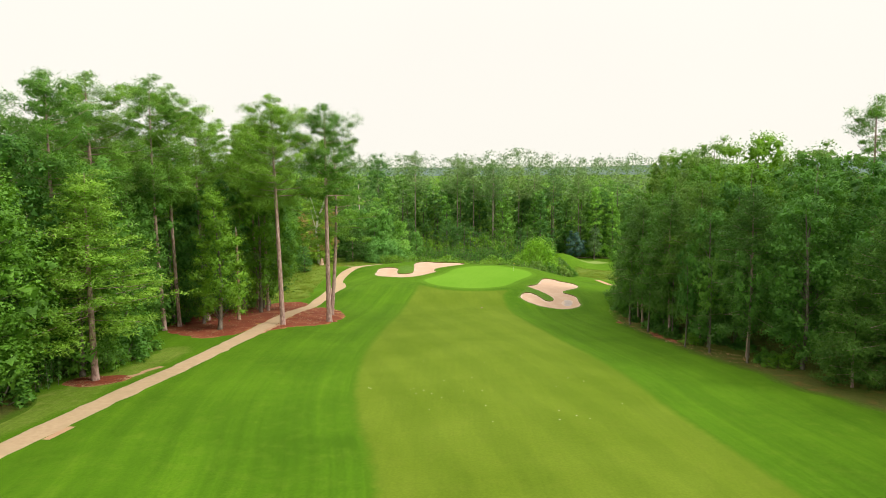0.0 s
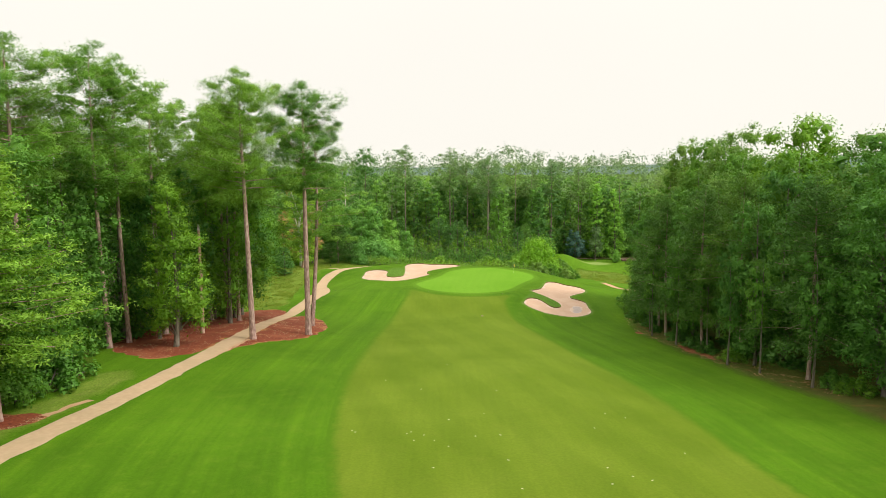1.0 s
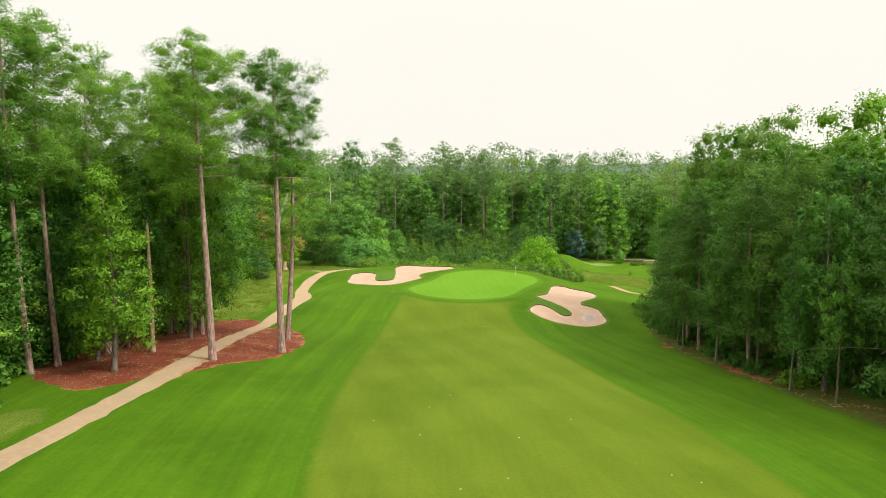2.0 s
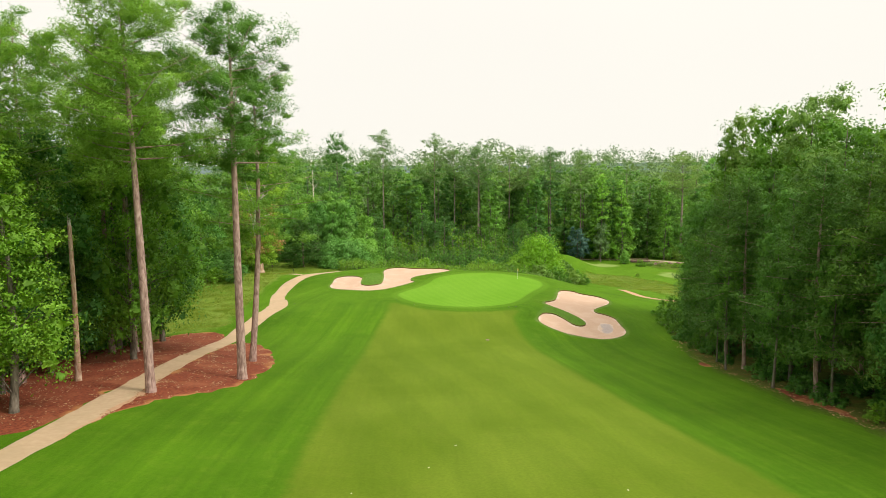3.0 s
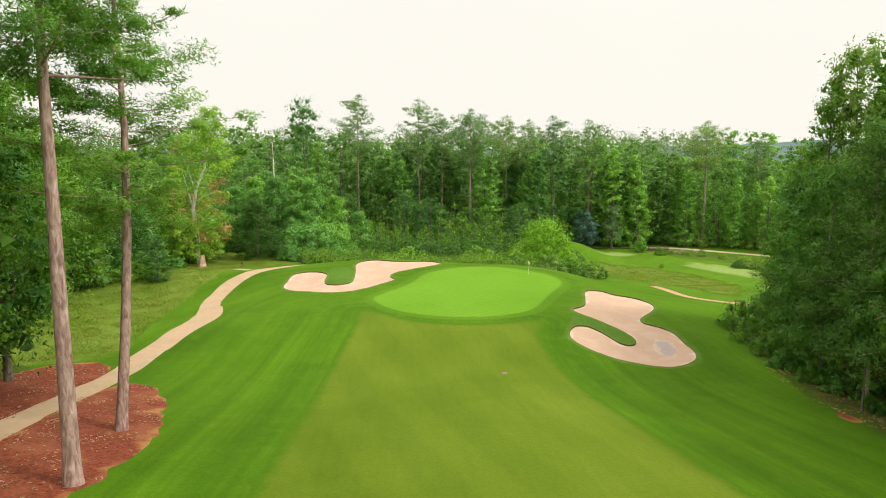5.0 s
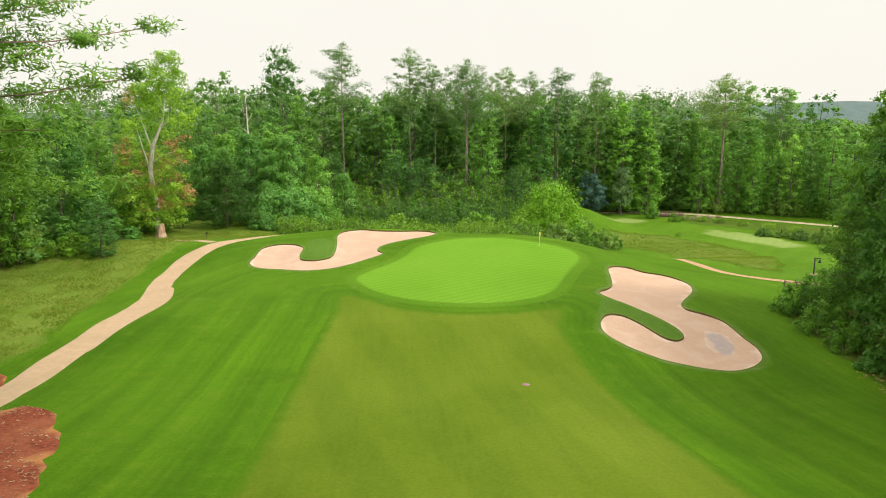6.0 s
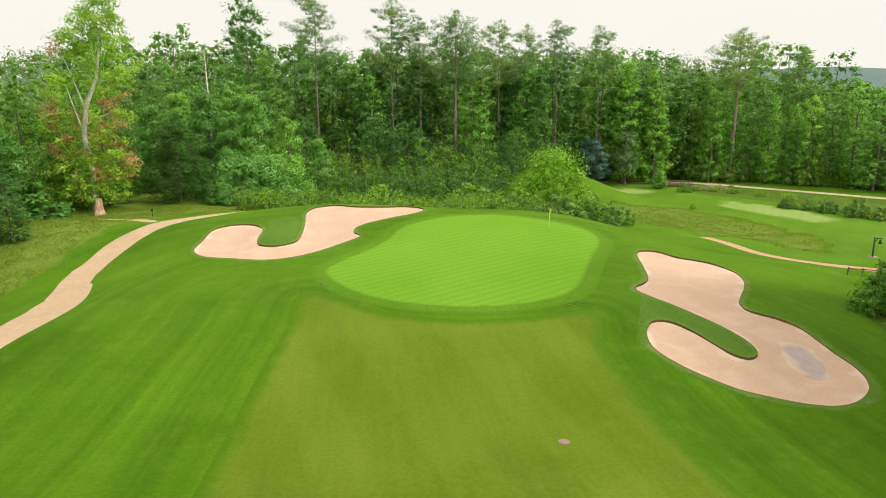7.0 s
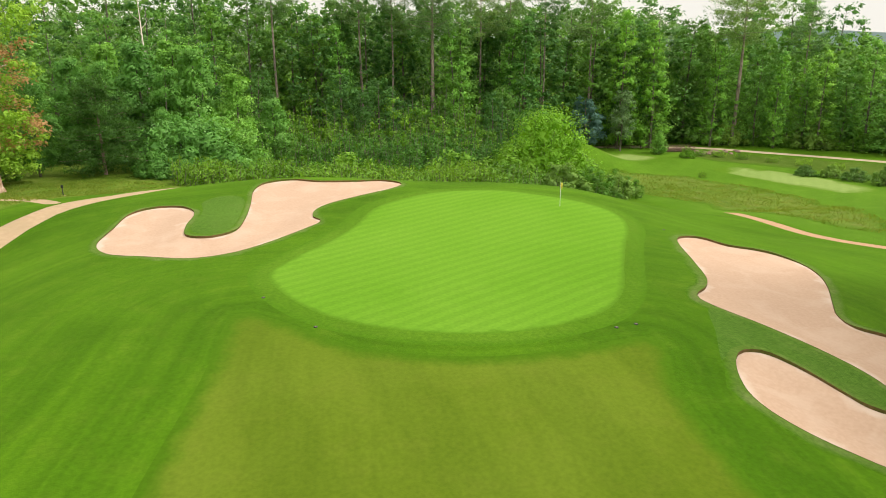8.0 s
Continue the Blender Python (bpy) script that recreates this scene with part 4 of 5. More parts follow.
# kinds seen close to
kind("pine_a", make_pine(11, 35, 0.52, 7.8, L_PINE, "tall pine with a bare reddish trunk and open crown", 1, 46, 150, -0.03, 0.4, (0.4, 0.12), "pine_tree", 0.68, pad=1.1, gap=1.75, split=True))
kind("pine_b", make_pine(12, 35, 0.55, 6.9, L_PINE, "tall pine with a grey-brown trunk and tufted boughs", 1, 36, 150, 0.0, 0.39, (0.4, 0.12), "pine_tree", 0.68, pad=1.1, gap=1.75, split=True))
kind("pine_c", make_pine(13, 33, 0.38, 6.2, L_PINE, "slender pine with boughs half way down its trunk", 1, 40, 84, 0.0, 0.3, (0.42, 0.13), "pine_tree", 0.62, pad=1.1, gap=1.7))
kind("pine_d", make_pine(14, 34, 0.5, 6.2, L_PINE, "tall pine with a long bare trunk and dense top", 1, 40, 80, 0.01, 0.28, (0.46, 0.15), "pine_tree", 0.64, pad=1.25, gap=1.7))
kind("young_a", make_pine(21, 24, 0.2, 7.0, L_DARKPINE, "dark young pine with layered drooping boughs", 0, 58, 46, 0.0, 0.24, (0.5, 0.17), "pine_tree", 0.58, 0.14, pad=1.5))
kind("young_b", make_pine(22, 22, 0.18, 7.0, L_MIDPINE, "green bushy pine at the edge of the woods", 0, 56, 46, 0.0, 0.22, (0.5, 0.17), "pine_tree", 0.6, 0.1, pad=1.5))
kind("young_c", make_pine(24, 21, 0.22, 5.8, L_PINE, "green young pine with feathery boughs beside the path", 0, 60, 40, 0.0, 0.25, (0.5, 0.16), "pine_tree", 0.5, 0.08, pad=1.25))
kind("bush_pine", make_pine(23, 11.5, 0.04, 6.6, L_DARKPINE, "low dark spreading pine behind the meadow", 0, 46, 46, 0.0, 0.2, (0.5, 0.17), "pine_tree", 0.6, 0.12, pad=1.2))
kind("broad_a", make_broad(31, 22, 0.14, 6.0, 0.6, L_BROAD, "leafy green broadleaved tree with a full crown", 104, 84, 0.34, size_by=1.0))
kind("broad_b", make_broad(32, 27, 0.1, 6.4, 0.55, L_DEEP, "tall dark green broadleaved tree", 108, 74, 0.38, size_by=0.98))
kind("broad_c", make_broad(33, 24, 0.05, 5.8, 0.5, L_BROAD, "broadleaved tree with leaves nearly to the ground", 106, 80, 0.34, size_by=0.95, spire=True))
kind("broad_d", make_broad(34, 28, 0.22, 5.4, 0.6, L_LIGHT, "tall light green tree with an airy crown", 92, 84, 0.36))
kind("broad_e", make_broad(35, 20, 0.15, 4.8, 0.6, L_BROAD, "young light green broadleaved tree", 96, 100, 0.28, spire=True))
kind("slim", make_broad(36, 16, 0.42, 4.4, 0.6, L_DEEP, "slim young tree with a bare pale stem", 26, 70, 0.42, None, 0.24, "broadleaf_tree", 60))
# kinds seen from afar
kind("far_pine", make_pine(15, 34, 0.6, 5.2, L_FARPINE, "thin pine standing above the far woods", 1, 30, 26, 0.0, 0.24, (0.6, 0.2), "pine_tree", 0.5, 0.0, M_FAR_BARK, 1.25))
kind("far_pine_b", make_pine(16, 34, 0.6, 6.2, L_FARPINE, "pine with a long bare trunk in the far woods", 1, 44, 26, 0.0, 0.36, (0.6, 0.2), "pine_tree", 0.6, 0.0, M_FAR_BARK, 1.4))
kind("far_a", make_broad(43, 30, 0.04, 6.4, 0.45, L_FARDEEP, "tall green tree leafy to the ground", 92, 16, 0.72, None, 0.28, "broadleaf_tree", 30, 0.95))
kind("far_b", make_broad(44, 30, 0.06, 6.0, 0.5, L_FARBROAD, "tall mid-green tree in the far woods", 90, 16, 0.72, None, 0.28, "broadleaf_tree", 30, 0.95))
kind("far_c", make_broad(45, 28, 0.06, 6.0, 0.6, L_FARLIGHT, "light green tree in the far woods", 88, 16, 0.7, None, 0.28, "broadleaf_tree", 30, 0.9, True))
kind("poplar", make_broad(40, 29, 0.03, 5.4, 0.42, L_POPLAR, "tall light green poplar leafy to the ground", 104, 26, 0.5, size_by=0.92, spire=True))
kind("tall_dark", make_broad(39, 37, 0.05, 6.6, 0.62, L_FARDEEP, "tall dark tree standing above the far woods", 130, 46, 0.5))
kind("column_a", make_broad(41, 24, 0.02, 4.4, 0.3, L_FARBROAD, "narrow tree wrapped in green vines to the ground", 80, 34, 0.48, spire=True))
kind("column_b", make_broad(42, 22, 0.02, 4.4, 0.4, L_FARDEEP, "vine-covered tree with a ragged top", 76, 34, 0.5))
kind("kudzu_tree", make_broad(46, 16, 0.02, 3.6, 0.45, L_KUDZU, "tree smothered by broad-leaved climbing vines", 46, 120, 0.42, None, 0.25, "vine_covered_tree", size_by=1.15, shell=1.0))
kind("blue_tree", make_broad(47, 9, 0.12, 3.2, 0.6, L_BLUE, "small blue-grey tree below the far woods", 30, 80, 0.4, None, 0.16))
kind("pale_tree", make_broad(50, 13, 0.2, 3.4, 0.5, L_PALE, "pale grey-green tree with a short bare stem", 34, 90, 0.36, None, 0.2))
kind("vine_a", make_bush(51, 9, 6, L_KUDZU, "mound of shrubs smothered in broad-leaved vines", 22, 170, 0.42, "vine_mound", "vine mounds", shell=1.1))
kind("vine_b", make_bush(52, 5, 4, L_KUDZU, "low mound of tangled green vines", 18, 150, 0.38, "vine_mound", "vine mounds", shell=1.1))
kind("thicket_a", make_saplings(53, 10, 4.2, L_DEEP, "dense dark green thicket of upright saplings", 17, 16, 0.36))
kind("thicket_b", make_saplings(54, 9, 3.8, L_BROAD, "dense mid-green thicket of upright saplings", 16, 16, 0.34))
kind("bush_a", make_bush(61, 4, 3, L_BROAD, "rounded green wild shrub in rough grass", 13, 62, 0.34))
kind("bush_b", make_bush(62, 3, 2.6, L_LIGHT, "light green wild shrub in rough grass", 15, 100, 0.28))
kind("bush_c", make_bush(63, 3, 2.4, L_DEEP, "dark green shrub in the wood's shade", 11, 50, 0.4))
kind("young_bush", make_bush(66, 5, 1.5, L_KUDZU, "upright light green bush beside the footbridge", 16, 90, 0.3, "shrub", "shrubs", 0.75))
kind("willow_bush", make_bush(65, 11, 6.2, L_WILLOW, "large rounded light green willow-like bush", 40, 130, 0.36, "willow_bush", "willow bushes", 0.6))
kind("weed", make_tall_weeds(64, 2.4, 2.6, L_WEED, "clump of tall light green weeds"))

# roadside pines on the island bed
plant("pine_a", -25.4, 106.2, 35.5, 1.0, 5, "tall leaning pine with reddish flaking bark")
plant("pine_b", -19.3, 113.5, 36, 1.1, 20)
plant("pine_c", -20.4, 122.8, 33.0, 1.22, 100)
plant("pine_d", -32.7, 125.7, 35.5)
# trees along the left-hand woods
for key, x, y, h, w in [("broad_e", -33.0, 99.0, 21.5, 1.0), ("young_c", -36.2, 69.2, 21.5, 1.4), ("broad_c", -38.5, 71.0, 22, 1.0),
                        ("broad_a", -33.0, 121.7, 27, 0.85), ("broad_c", -38.5, 131.0, 31, 1.0), ("broad_b", -35.6, 133.0, 31, 0.85), ("pine_d", -35, 127.5, 36, 1.0),
                        ("broad_a", -35.8, 138.3, 29, 0.85), ("broad_a", -39.5, 55, 23, 1.2), ("broad_c", -41.5, 46, 25, 1.2),
                        ("broad_b", -42, 79, 26, 1.1), ("broad_c", -40.5, 86, 21, 1.0), ("pine_d", -40.2, 102.3, 36, 1.0), ("pine_d", -40.9, 98.4, 36.5, 1.1),
                        ("pine_d", -41, 118, 36, 1.0), ("pine_b", -46, 89, 35, 1.1), ("pine_c", -38.5, 110, 32, 1.3), ("pine_d", -44, 77, 33, 1.2)]:
    plant(key, x, y, h, w)
for key, x, y, h, w in [("broad_b", -37.6, 105.5, 23, 0.85), ("broad_b", -38.2, 114.5, 25, 0.9), ("broad_b", -42.5, 106, 25, 1.0), ("broad_c", -43, 113, 25, 1.0), ("broad_b", -43, 122, 27, 1.0), ("broad_c", -40.5, 126, 25, 1.0),
                        ("broad_b", -44, 96, 25, 1.0), ("pine_b", -38, 128, 33, 1.0), ("broad_c", -43, 64, 24, 1.2), ("broad_b", -45, 70, 27, 1.1)]:
    plant(key, x, y, h, w)

# trees along the right-hand woods
for key, x, y, h, w in [("young_a", 36.6, 123.5, 22.5, 1.0), ("young_b", 37.2, 110.3, 23, 1.0), ("broad_b", 38.4, 117, 22, 0.85), ("young_a", 39.4, 103, 24, 1.0),
                        ("broad_b", 38.4, 97, 21.5, 0.85), ("young_b", 40, 88, 22, 1.05), ("broad_b", 43, 80, 22, 1.0), ("young_b", 46.2, 69, 20, 1.05),
                        ("young_a", 38, 131, 23, 0.95), ("broad_b", 38.8, 138.5, 22, 0.85), ("broad_b", 40.8, 145, 21, 0.85), ("young_a", 43.6, 151.5, 19, 0.8), ("broad_c", 47, 157, 24, 0.8)]:
    plant(key, x, y, h, w)
for key, x, y, h, w in [("broad_d", 49.5, 150, 35.5, 0.74), ("broad_c", 45.8, 150, 31, 0.75), ("broad_d", 50, 135, 34, 0.88), ("broad_a", 49, 126, 31, 1.0),
                        ("broad_a", 53, 115, 35, 0.86), ("pine_c", 57, 90, 34, 1.1), ("broad_b", 51, 92, 29, 1.1), ("broad_d", 46, 142, 28, 0.9), ("broad_b", 44, 133, 26, 1.0),
                        ("young_b", 43.0, 112, 25, 1.0), ("broad_d", 44, 121, 27, 0.95), ("broad_b", 44.5, 102, 26, 1.0), ("broad_a", 48, 107, 29, 1.0), ("broad_b", 46, 85, 26, 1.0),
                        ("broad_c", 48, 156, 23, 1.0), ("broad_b", 51, 76, 26, 1.1), ("broad_a", 52.5, 145, 35, 0.88), ("broad_d", 56, 139, 37, 0.92), ("broad_a", 47, 139, 29, 0.9), ("broad_d", 55, 100, 31, 1.0), ("broad_d", 57, 126, 31, 1.0)]:
    plant(key, x, y, h, w)
# low growth along the foot of the left-hand woods
for key, x, y, h, w in [("thicket_a", -40.5, 66, 6, 0.9), ("thicket_a", -41, 73, 6.5, 0.9), ("bush_a", -38.6, 74.5, 4.4, 0.9), ("bush_c", -38.2, 78.5, 4.6, 1.0), ("thicket_b", -40.4, 80, 6.5, 0.8), ("bush_c", -38.6, 83, 4, 1.0),
                        ("bush_c", -41, 60, 4.4, 1.1), ("bush_a", -41.6, 87, 4.4, 1.0), ("bush_c", -43.5, 92, 4.2, 1.2), ("bush_c", -44.5, 99, 4.4, 1.2), ("bush_c", -45, 106, 4.4, 1.2), ("bush_c", -45.5, 113, 4.4, 1.2),
                        ("bush_c", -45, 120, 4.2, 1.2), ("bush_c", -44, 127, 4.2, 1.2), ("bush_c", -41, 134, 4, 1.2)]:
    plant(key, x, y, h, w)
plant("bush_pine", 43.6, 71, 11.5, 0.8, 40, "young dark pine with boughs to the ground")
# slim bare stems at the edge of the right-hand woods
for x, y, h, w in [(34.3, 123.3, 15, 0.5), (34.6, 113.5, 17, 0.55), (35.2, 97.5, 15, 0.5), (36.6, 92, 14, 0.55), (38.2, 84, 15, 0.6), (35.4, 128, 13, 0.5), (36.4, 106.5, 16, 0.5)]:
    plant("slim", x, y, h, w)

rng = random.Random(5)


def fill(keys, x0, x1, y0, y1, gap, low, high, skip=lambda x, y: False, w=1.1):
    """Trees standing close together, unevenly, over a stretch of woods."""
    x = x0
    while x < x1:
        y = y0
        while y < y1:
            px, py = x + rng.uniform(-.35, .35) * gap, y + rng.uniform(-.35, .35) * gap
            if not skip(px, py):
                plant(rng.choice(keys), px, py, rng.uniform(low, high), rng.uniform(0.9, 1.2) * w)
            y += gap
        x += gap


fill(["far_a", "far_b", "far_pine_b"], -50, -46, 34, 142, 8.5, 26, 33)
fill(["deep", "deep", "far_pine_b", "deep"], -68, -54, 34, 142, 9, 27, 34)
fill(["far_b", "far_a"], 54, 58, 46, 112, 9, 25, 29)
fill(["far_c", "far_b"], 54, 58, 113, 150, 9, 25, 29)
fill(["deep"], 63, 82, 46, 150, 9, 25, 30)
fill(["far_a", "far_b", "far_c"], -58, -50, 150, 205, 8.5, 18, 25)
fill(["deep"], -90, -66, 150, 205, 10, 20, 27)
fill(["deep"], -64, -44, -45, 30, 10, 24, 30)
fill(["deep"], 54, 76, -45, 40, 10, 22, 28)
# low growth along the foot of the right-hand woods
for key, x, y, h in [("bush_a", 41.2, 157.5, 4), ("bush_a", 38.8, 150.5, 3.4), ("bush_a", 37.8, 146, 2.6), ("bush_c", 37, 141, 2.2), ("bush_a", 36.8, 136.5, 2.2), ("bush_a", 46, 161, 3.6), ("bush_a", 49, 164, 4.5)]:
    plant(key, x, y, h)
fill(["bush_c", "bush_c", "bush_a"], 37.4, 41.5, 80, 160, 3.8, 1.0, 2.4, lambda x, y: x < 34.6 + 0.004 * (y - 120) ** 2)
# the far line of trees beyond the hollow
for x, h in [(-10.3, 39.5), (6.1, 39.8), (11.2, 36), (28.8, 35.5), (35.4, 34.5), (42.1, 35.5), (51.9, 34.5)]:
    plant("far_pine", x, 261, h, 1.0)
plant("tall_dark", -24.6, 262, 37, 1.0)
plant("far_pine_b", 18.9, 256, 37.2, 1.0)
plant("far_pine_b", 83.6, 259, 34, 1.2)
plant("far_pine", 101, 262, 30, 1.2)
for x, y, h in [(24.5, 257, 27), (37, 256, 27), (59, 263, 27), (65, 262, 24), (-20, 250, 26), (48, 264, 24), (-2, 260, 27), (2, 264, 30), (14, 265, 28), (31, 263, 27)]:
    plant("column_a", x, y, h, 1.15)
for x, y, h in [(22.6, 256, 28), (34.1, 257, 27), (57.5, 258.5, 29), (64.5, 258, 27), (97.5, 256, 19), (106.5, 254, 20), (78, 258, 22), (1, 258, 26), (90, 254, 20), (114, 246, 19)]:
    plant("poplar", x, y, h, 1.0)
fill(["far_a", "far_a", "column_b"], -16, 80, 263, 267, 7.5, 25, 31)
plant("blue_tree", 50, 257.5, 11, 1.0)
plant("pale_tree", 57, 255.5, 13, 0.9)
fill(["far_a", "far_b", "far_a"], -60, 68, 271, 275, 9, 27, 32)
fill(["deep"], -60, 72, 282, 296, 10, 29, 33)
fill(["far_a", "far_b", "far_c"], 60, 86, 266, 275, 8, 20, 25)
fill(["deep", "deep", "far_c"], 80, 170, 272, 300, 10, 20, 27)
for key, x, y, h in [("far_b", 98, 281, 33), ("far_c", 105, 286, 34), ("far_b", 112, 284, 33), ("far_c", 119, 287, 33), ("far_b", 126, 284, 31), ("far_c", 134, 285, 24)]:
    plant(key, x, y, h, 1.1)
# trees and undergrowth close behind the far path
for k in range(26):
    x, y = 70 + 3.6 * k, 263 - 0.012 * (3.6 * k) ** 2 * 0.55 - 0.28 * 3.6 * k
    plant(["far_c", "far_b", "far_c", "column_a"][k % 4], x + rng.uniform(-1, 1), y + rng.uniform(1.5, 4), rng.uniform(15, 25), 1.0)
    plant(["thicket_b", "bush_a", "thicket_b", "bush_b"][k % 4], x + 1.8, y + rng.uniform(-0.2, 1.2), rng.uniform(2.5, 5.5), 1.0)
fill(["deep", "deep", "far_c"], 104, 180, 240, 280, 10, 17, 24)
fill(["far_a", "far_b", "far_c"], -62, -46, 212, 232, 8.5, 14, 18)
fill(["deep"], -110, -44, 236, 262, 10, 19, 25)
fill(["far_a", "far_b"], -44, -20, 236, 262, 9, 18, 24)
for x, y, h, w in [(-35, 226, 15, 0.9), (-30.5, 224, 14.5, 0.8), (-26.5, 226, 17, 0.95), (-22.5, 223, 14, 0.75), (-19.2, 227, 17, 0.9), (-14, 228, 15, 0.9), (-23, 231, 17.5, 1.0), (-32, 232, 17, 1.0), (-9, 231, 13, 0.9), (-39, 223, 12.5, 0.9)]:
    plant("kudzu_tree", x, y, h, w)
fill(["far_a"], -28, -14, 233, 240, 7, 16, 20)
fill(["thicket_a", "thicket_b", "thicket_a"], -13, 30, 226, 240, 6.5, 9, 12)
fill(["thicket_a", "thicket_b", "column_b"], -13, 40, 243, 254, 6.5, 12, 17, lambda x, y: x > 36)
fill(["thicket_b", "bush_a", "thicket_a"], -13, 26, 215, 222, 5.0, 4.5, 7)
fill(["weed"], -15, 22, 206.5, 210.5, 2.9, 2.0, 3.6)
fill(["weed", "bush_b", "weed"], -4, 24, 211, 214, 3.6, 3.0, 4.4)
plant("bush_pine", -28.5, 214, 11.8, 1.0)
plant("vine_a", -19, 217, 9.5, 1.0)
plant("vine_b", -13, 212, 4.5, 1.1)
plant("vine_b", -9.5, 209.5, 3.2, 1.0)
plant("vine_b", -16, 213.5, 6.5, 1.0)
plant("vine_b", -22, 211.5, 3.6, 0.9)
plant("vine_a", -15.5, 221, 10.5, 0.8)
plant("vine_b", -3, 209, 2.4, 0.9)
plant("willow_bush", 30.5, 222, 12.8, 0.92)
for key, x, y, h in [("bush_b", 29, 209, 4.6), ("bush_a", 33, 208.5, 4.4), ("bush_b", 37, 210, 3.6), ("bush_a", 24, 212, 5), ("bush_a", 40, 213, 3)]:
    plant(key, x, y, h)

# ---- crowns deep in the woods, one behind another ----
def deep_woods():
    g = np.random.default_rng(78)
    sets = []
    for x, y, h, wide in DEEP:
        z, reach, tree_tone = ground_z(x, y), 7.0 * wide * h / 30, g.random()
        lumps = 30
        for k in range(lumps):
            s = (k + g.random()) / lumps
            t = k * 2.39996 + g.normal() * 0.5
            r = reach * math.sin(math.pi * (0.16 + 0.76 * s)) ** 0.55 * math.sqrt(g.uniform(0.35, 1.0))
            size = (0.17 * reach + 0.026 * h) * g.uniform(0.7, 1.3) * (1.2 - 0.45 * s)
            c = clump(g, (x + r * math.cos(t), y + r * math.sin(t), z + h * (0.12 + 0.8 * s)), size, 0.8, 10, 1.2, 0.9, 0.45, 0.55, (0.3 * math.cos(t), 0.3 * math.sin(t), 0.3))
            c[:, 6] = 0.4 * c[:, 6] + 0.6 * tree_tone
            sets.append(c)
    ob = new("deep_woods", card_mesh("deep_woods", sets, L_FARDEEP))
    tagged(ob, "crowded green crowns deep in the woods", "woods", kind="stuff")


# ---- woods over the far hills ----
def far_woods():
    g = np.random.default_rng(77)
    sets = []
    for k in range(2000):
        y = 298 + 620 * g.random() ** 1.4
        x = g.uniform(-0.72, 0.85) * (y + 40)
        h = g.uniform(17, 32)
        if x > 0.5 * (y - 124):
            h *= max(0.45, 1 - 0.9 * (x / (y - 124) - 0.5)) * (0.75 if y < 420 else 1)
        if y > 480:
            h += 11 * math.exp(-((x / y - 0.114) / 0.035) ** 2) + 6 * noise.noise((x * 0.012, y * 0.012, 3.0))
        z = ground_z(x, y)
        r = g.uniform(4, 6.5)
        for q in range(2):
            centre = np.array([x + g.normal() * 2, y + g.normal() * 2, z + h * (0.72 if q else 0.42)])
            sets.append(clump(g, centre, r * (0.8 if q else 1), 1.1, 15, 1.9, 1.5, 0.5, 0.7))
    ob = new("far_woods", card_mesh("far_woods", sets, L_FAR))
    tagged(ob, "unbroken green woods over the distant hills, haze in their colour", "woods", kind="stuff")


far_woods()


def distant_hills():
    """Long wooded ridges on the horizon, the blue haze of distance put into their colour."""
    verts, faces, nx, ny = [], [], 150, 9
    for i in range(nx):
        x = -2200 + 5400 * i / (nx - 1)
        top = 72 + 36 * math.exp(-((x - 1950) / 620) ** 2) + 14 * noise.noise((x * 0.0016, 2.0, 0.0)) + 3.5 * noise.noise((x * 0.012, 5.0, 0.0))
        for j in range(ny):
            u = j / (ny - 1)
            verts.append((x, 2450 + 500 * u, 10 + (top - 10) * math.sin(math.pi * 0.5 * min(1.0, 1.25 * u)) + 2 * noise.noise((x * 0.02, u * 9, 3.0))))
    for i in range(nx - 1):
        for j in range(ny - 1):
            a = i * ny + j
            faces.append((a, a + ny, a + ny + 1, a + 1))
    me = bpy.data.meshes.new("distant_hills")
    me.from_pydata(verts, [], faces)
    smooth(me)
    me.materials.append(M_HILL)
    tagged(new("distant_hills", me), "wooded ridge on the far horizon, blue-green haze in its colour", "hills", kind="structure")


distant_hills()


# ---- single things ----
def make_stub():
    """A dead pine broken off half way up."""
    tree = thing("dead_pine", "broken dead pine trunk with pale peeling bark", "dead tree")
    verts, faces = [], []
    tube(verts, faces, [(0, 0, -0.5), (0, 0, 0.2), (0.05, 0, 1), (0.1, 0.05, 8), (0.02, 0.1, 14.5)], [0.42, 0.33, 0.27, 0.22, 0.17], 10)
    part("trunk", verts, faces, M_RED_BARK, tree)
    verts, faces = [], []
    for k in range(7):
        t = k * 0.9
        x, y = 0.02 + 0.12 * math.cos(t), 0.1 + 0.12 * math.sin(t)
        tube(verts, faces, [(x, y, 14.3), (x * 1.1, y, 14.7 + 0.35 * (k % 3))], [0.06, 0.008], 4)
    part("splintered_top", verts, faces, M_PALE_BARK, tree, "pale splintered wood")
    tree.matrix_basis = Matrix.Translation((-33.6, 110.4, ground_z(-33.6, 110.4)))


make_stub()


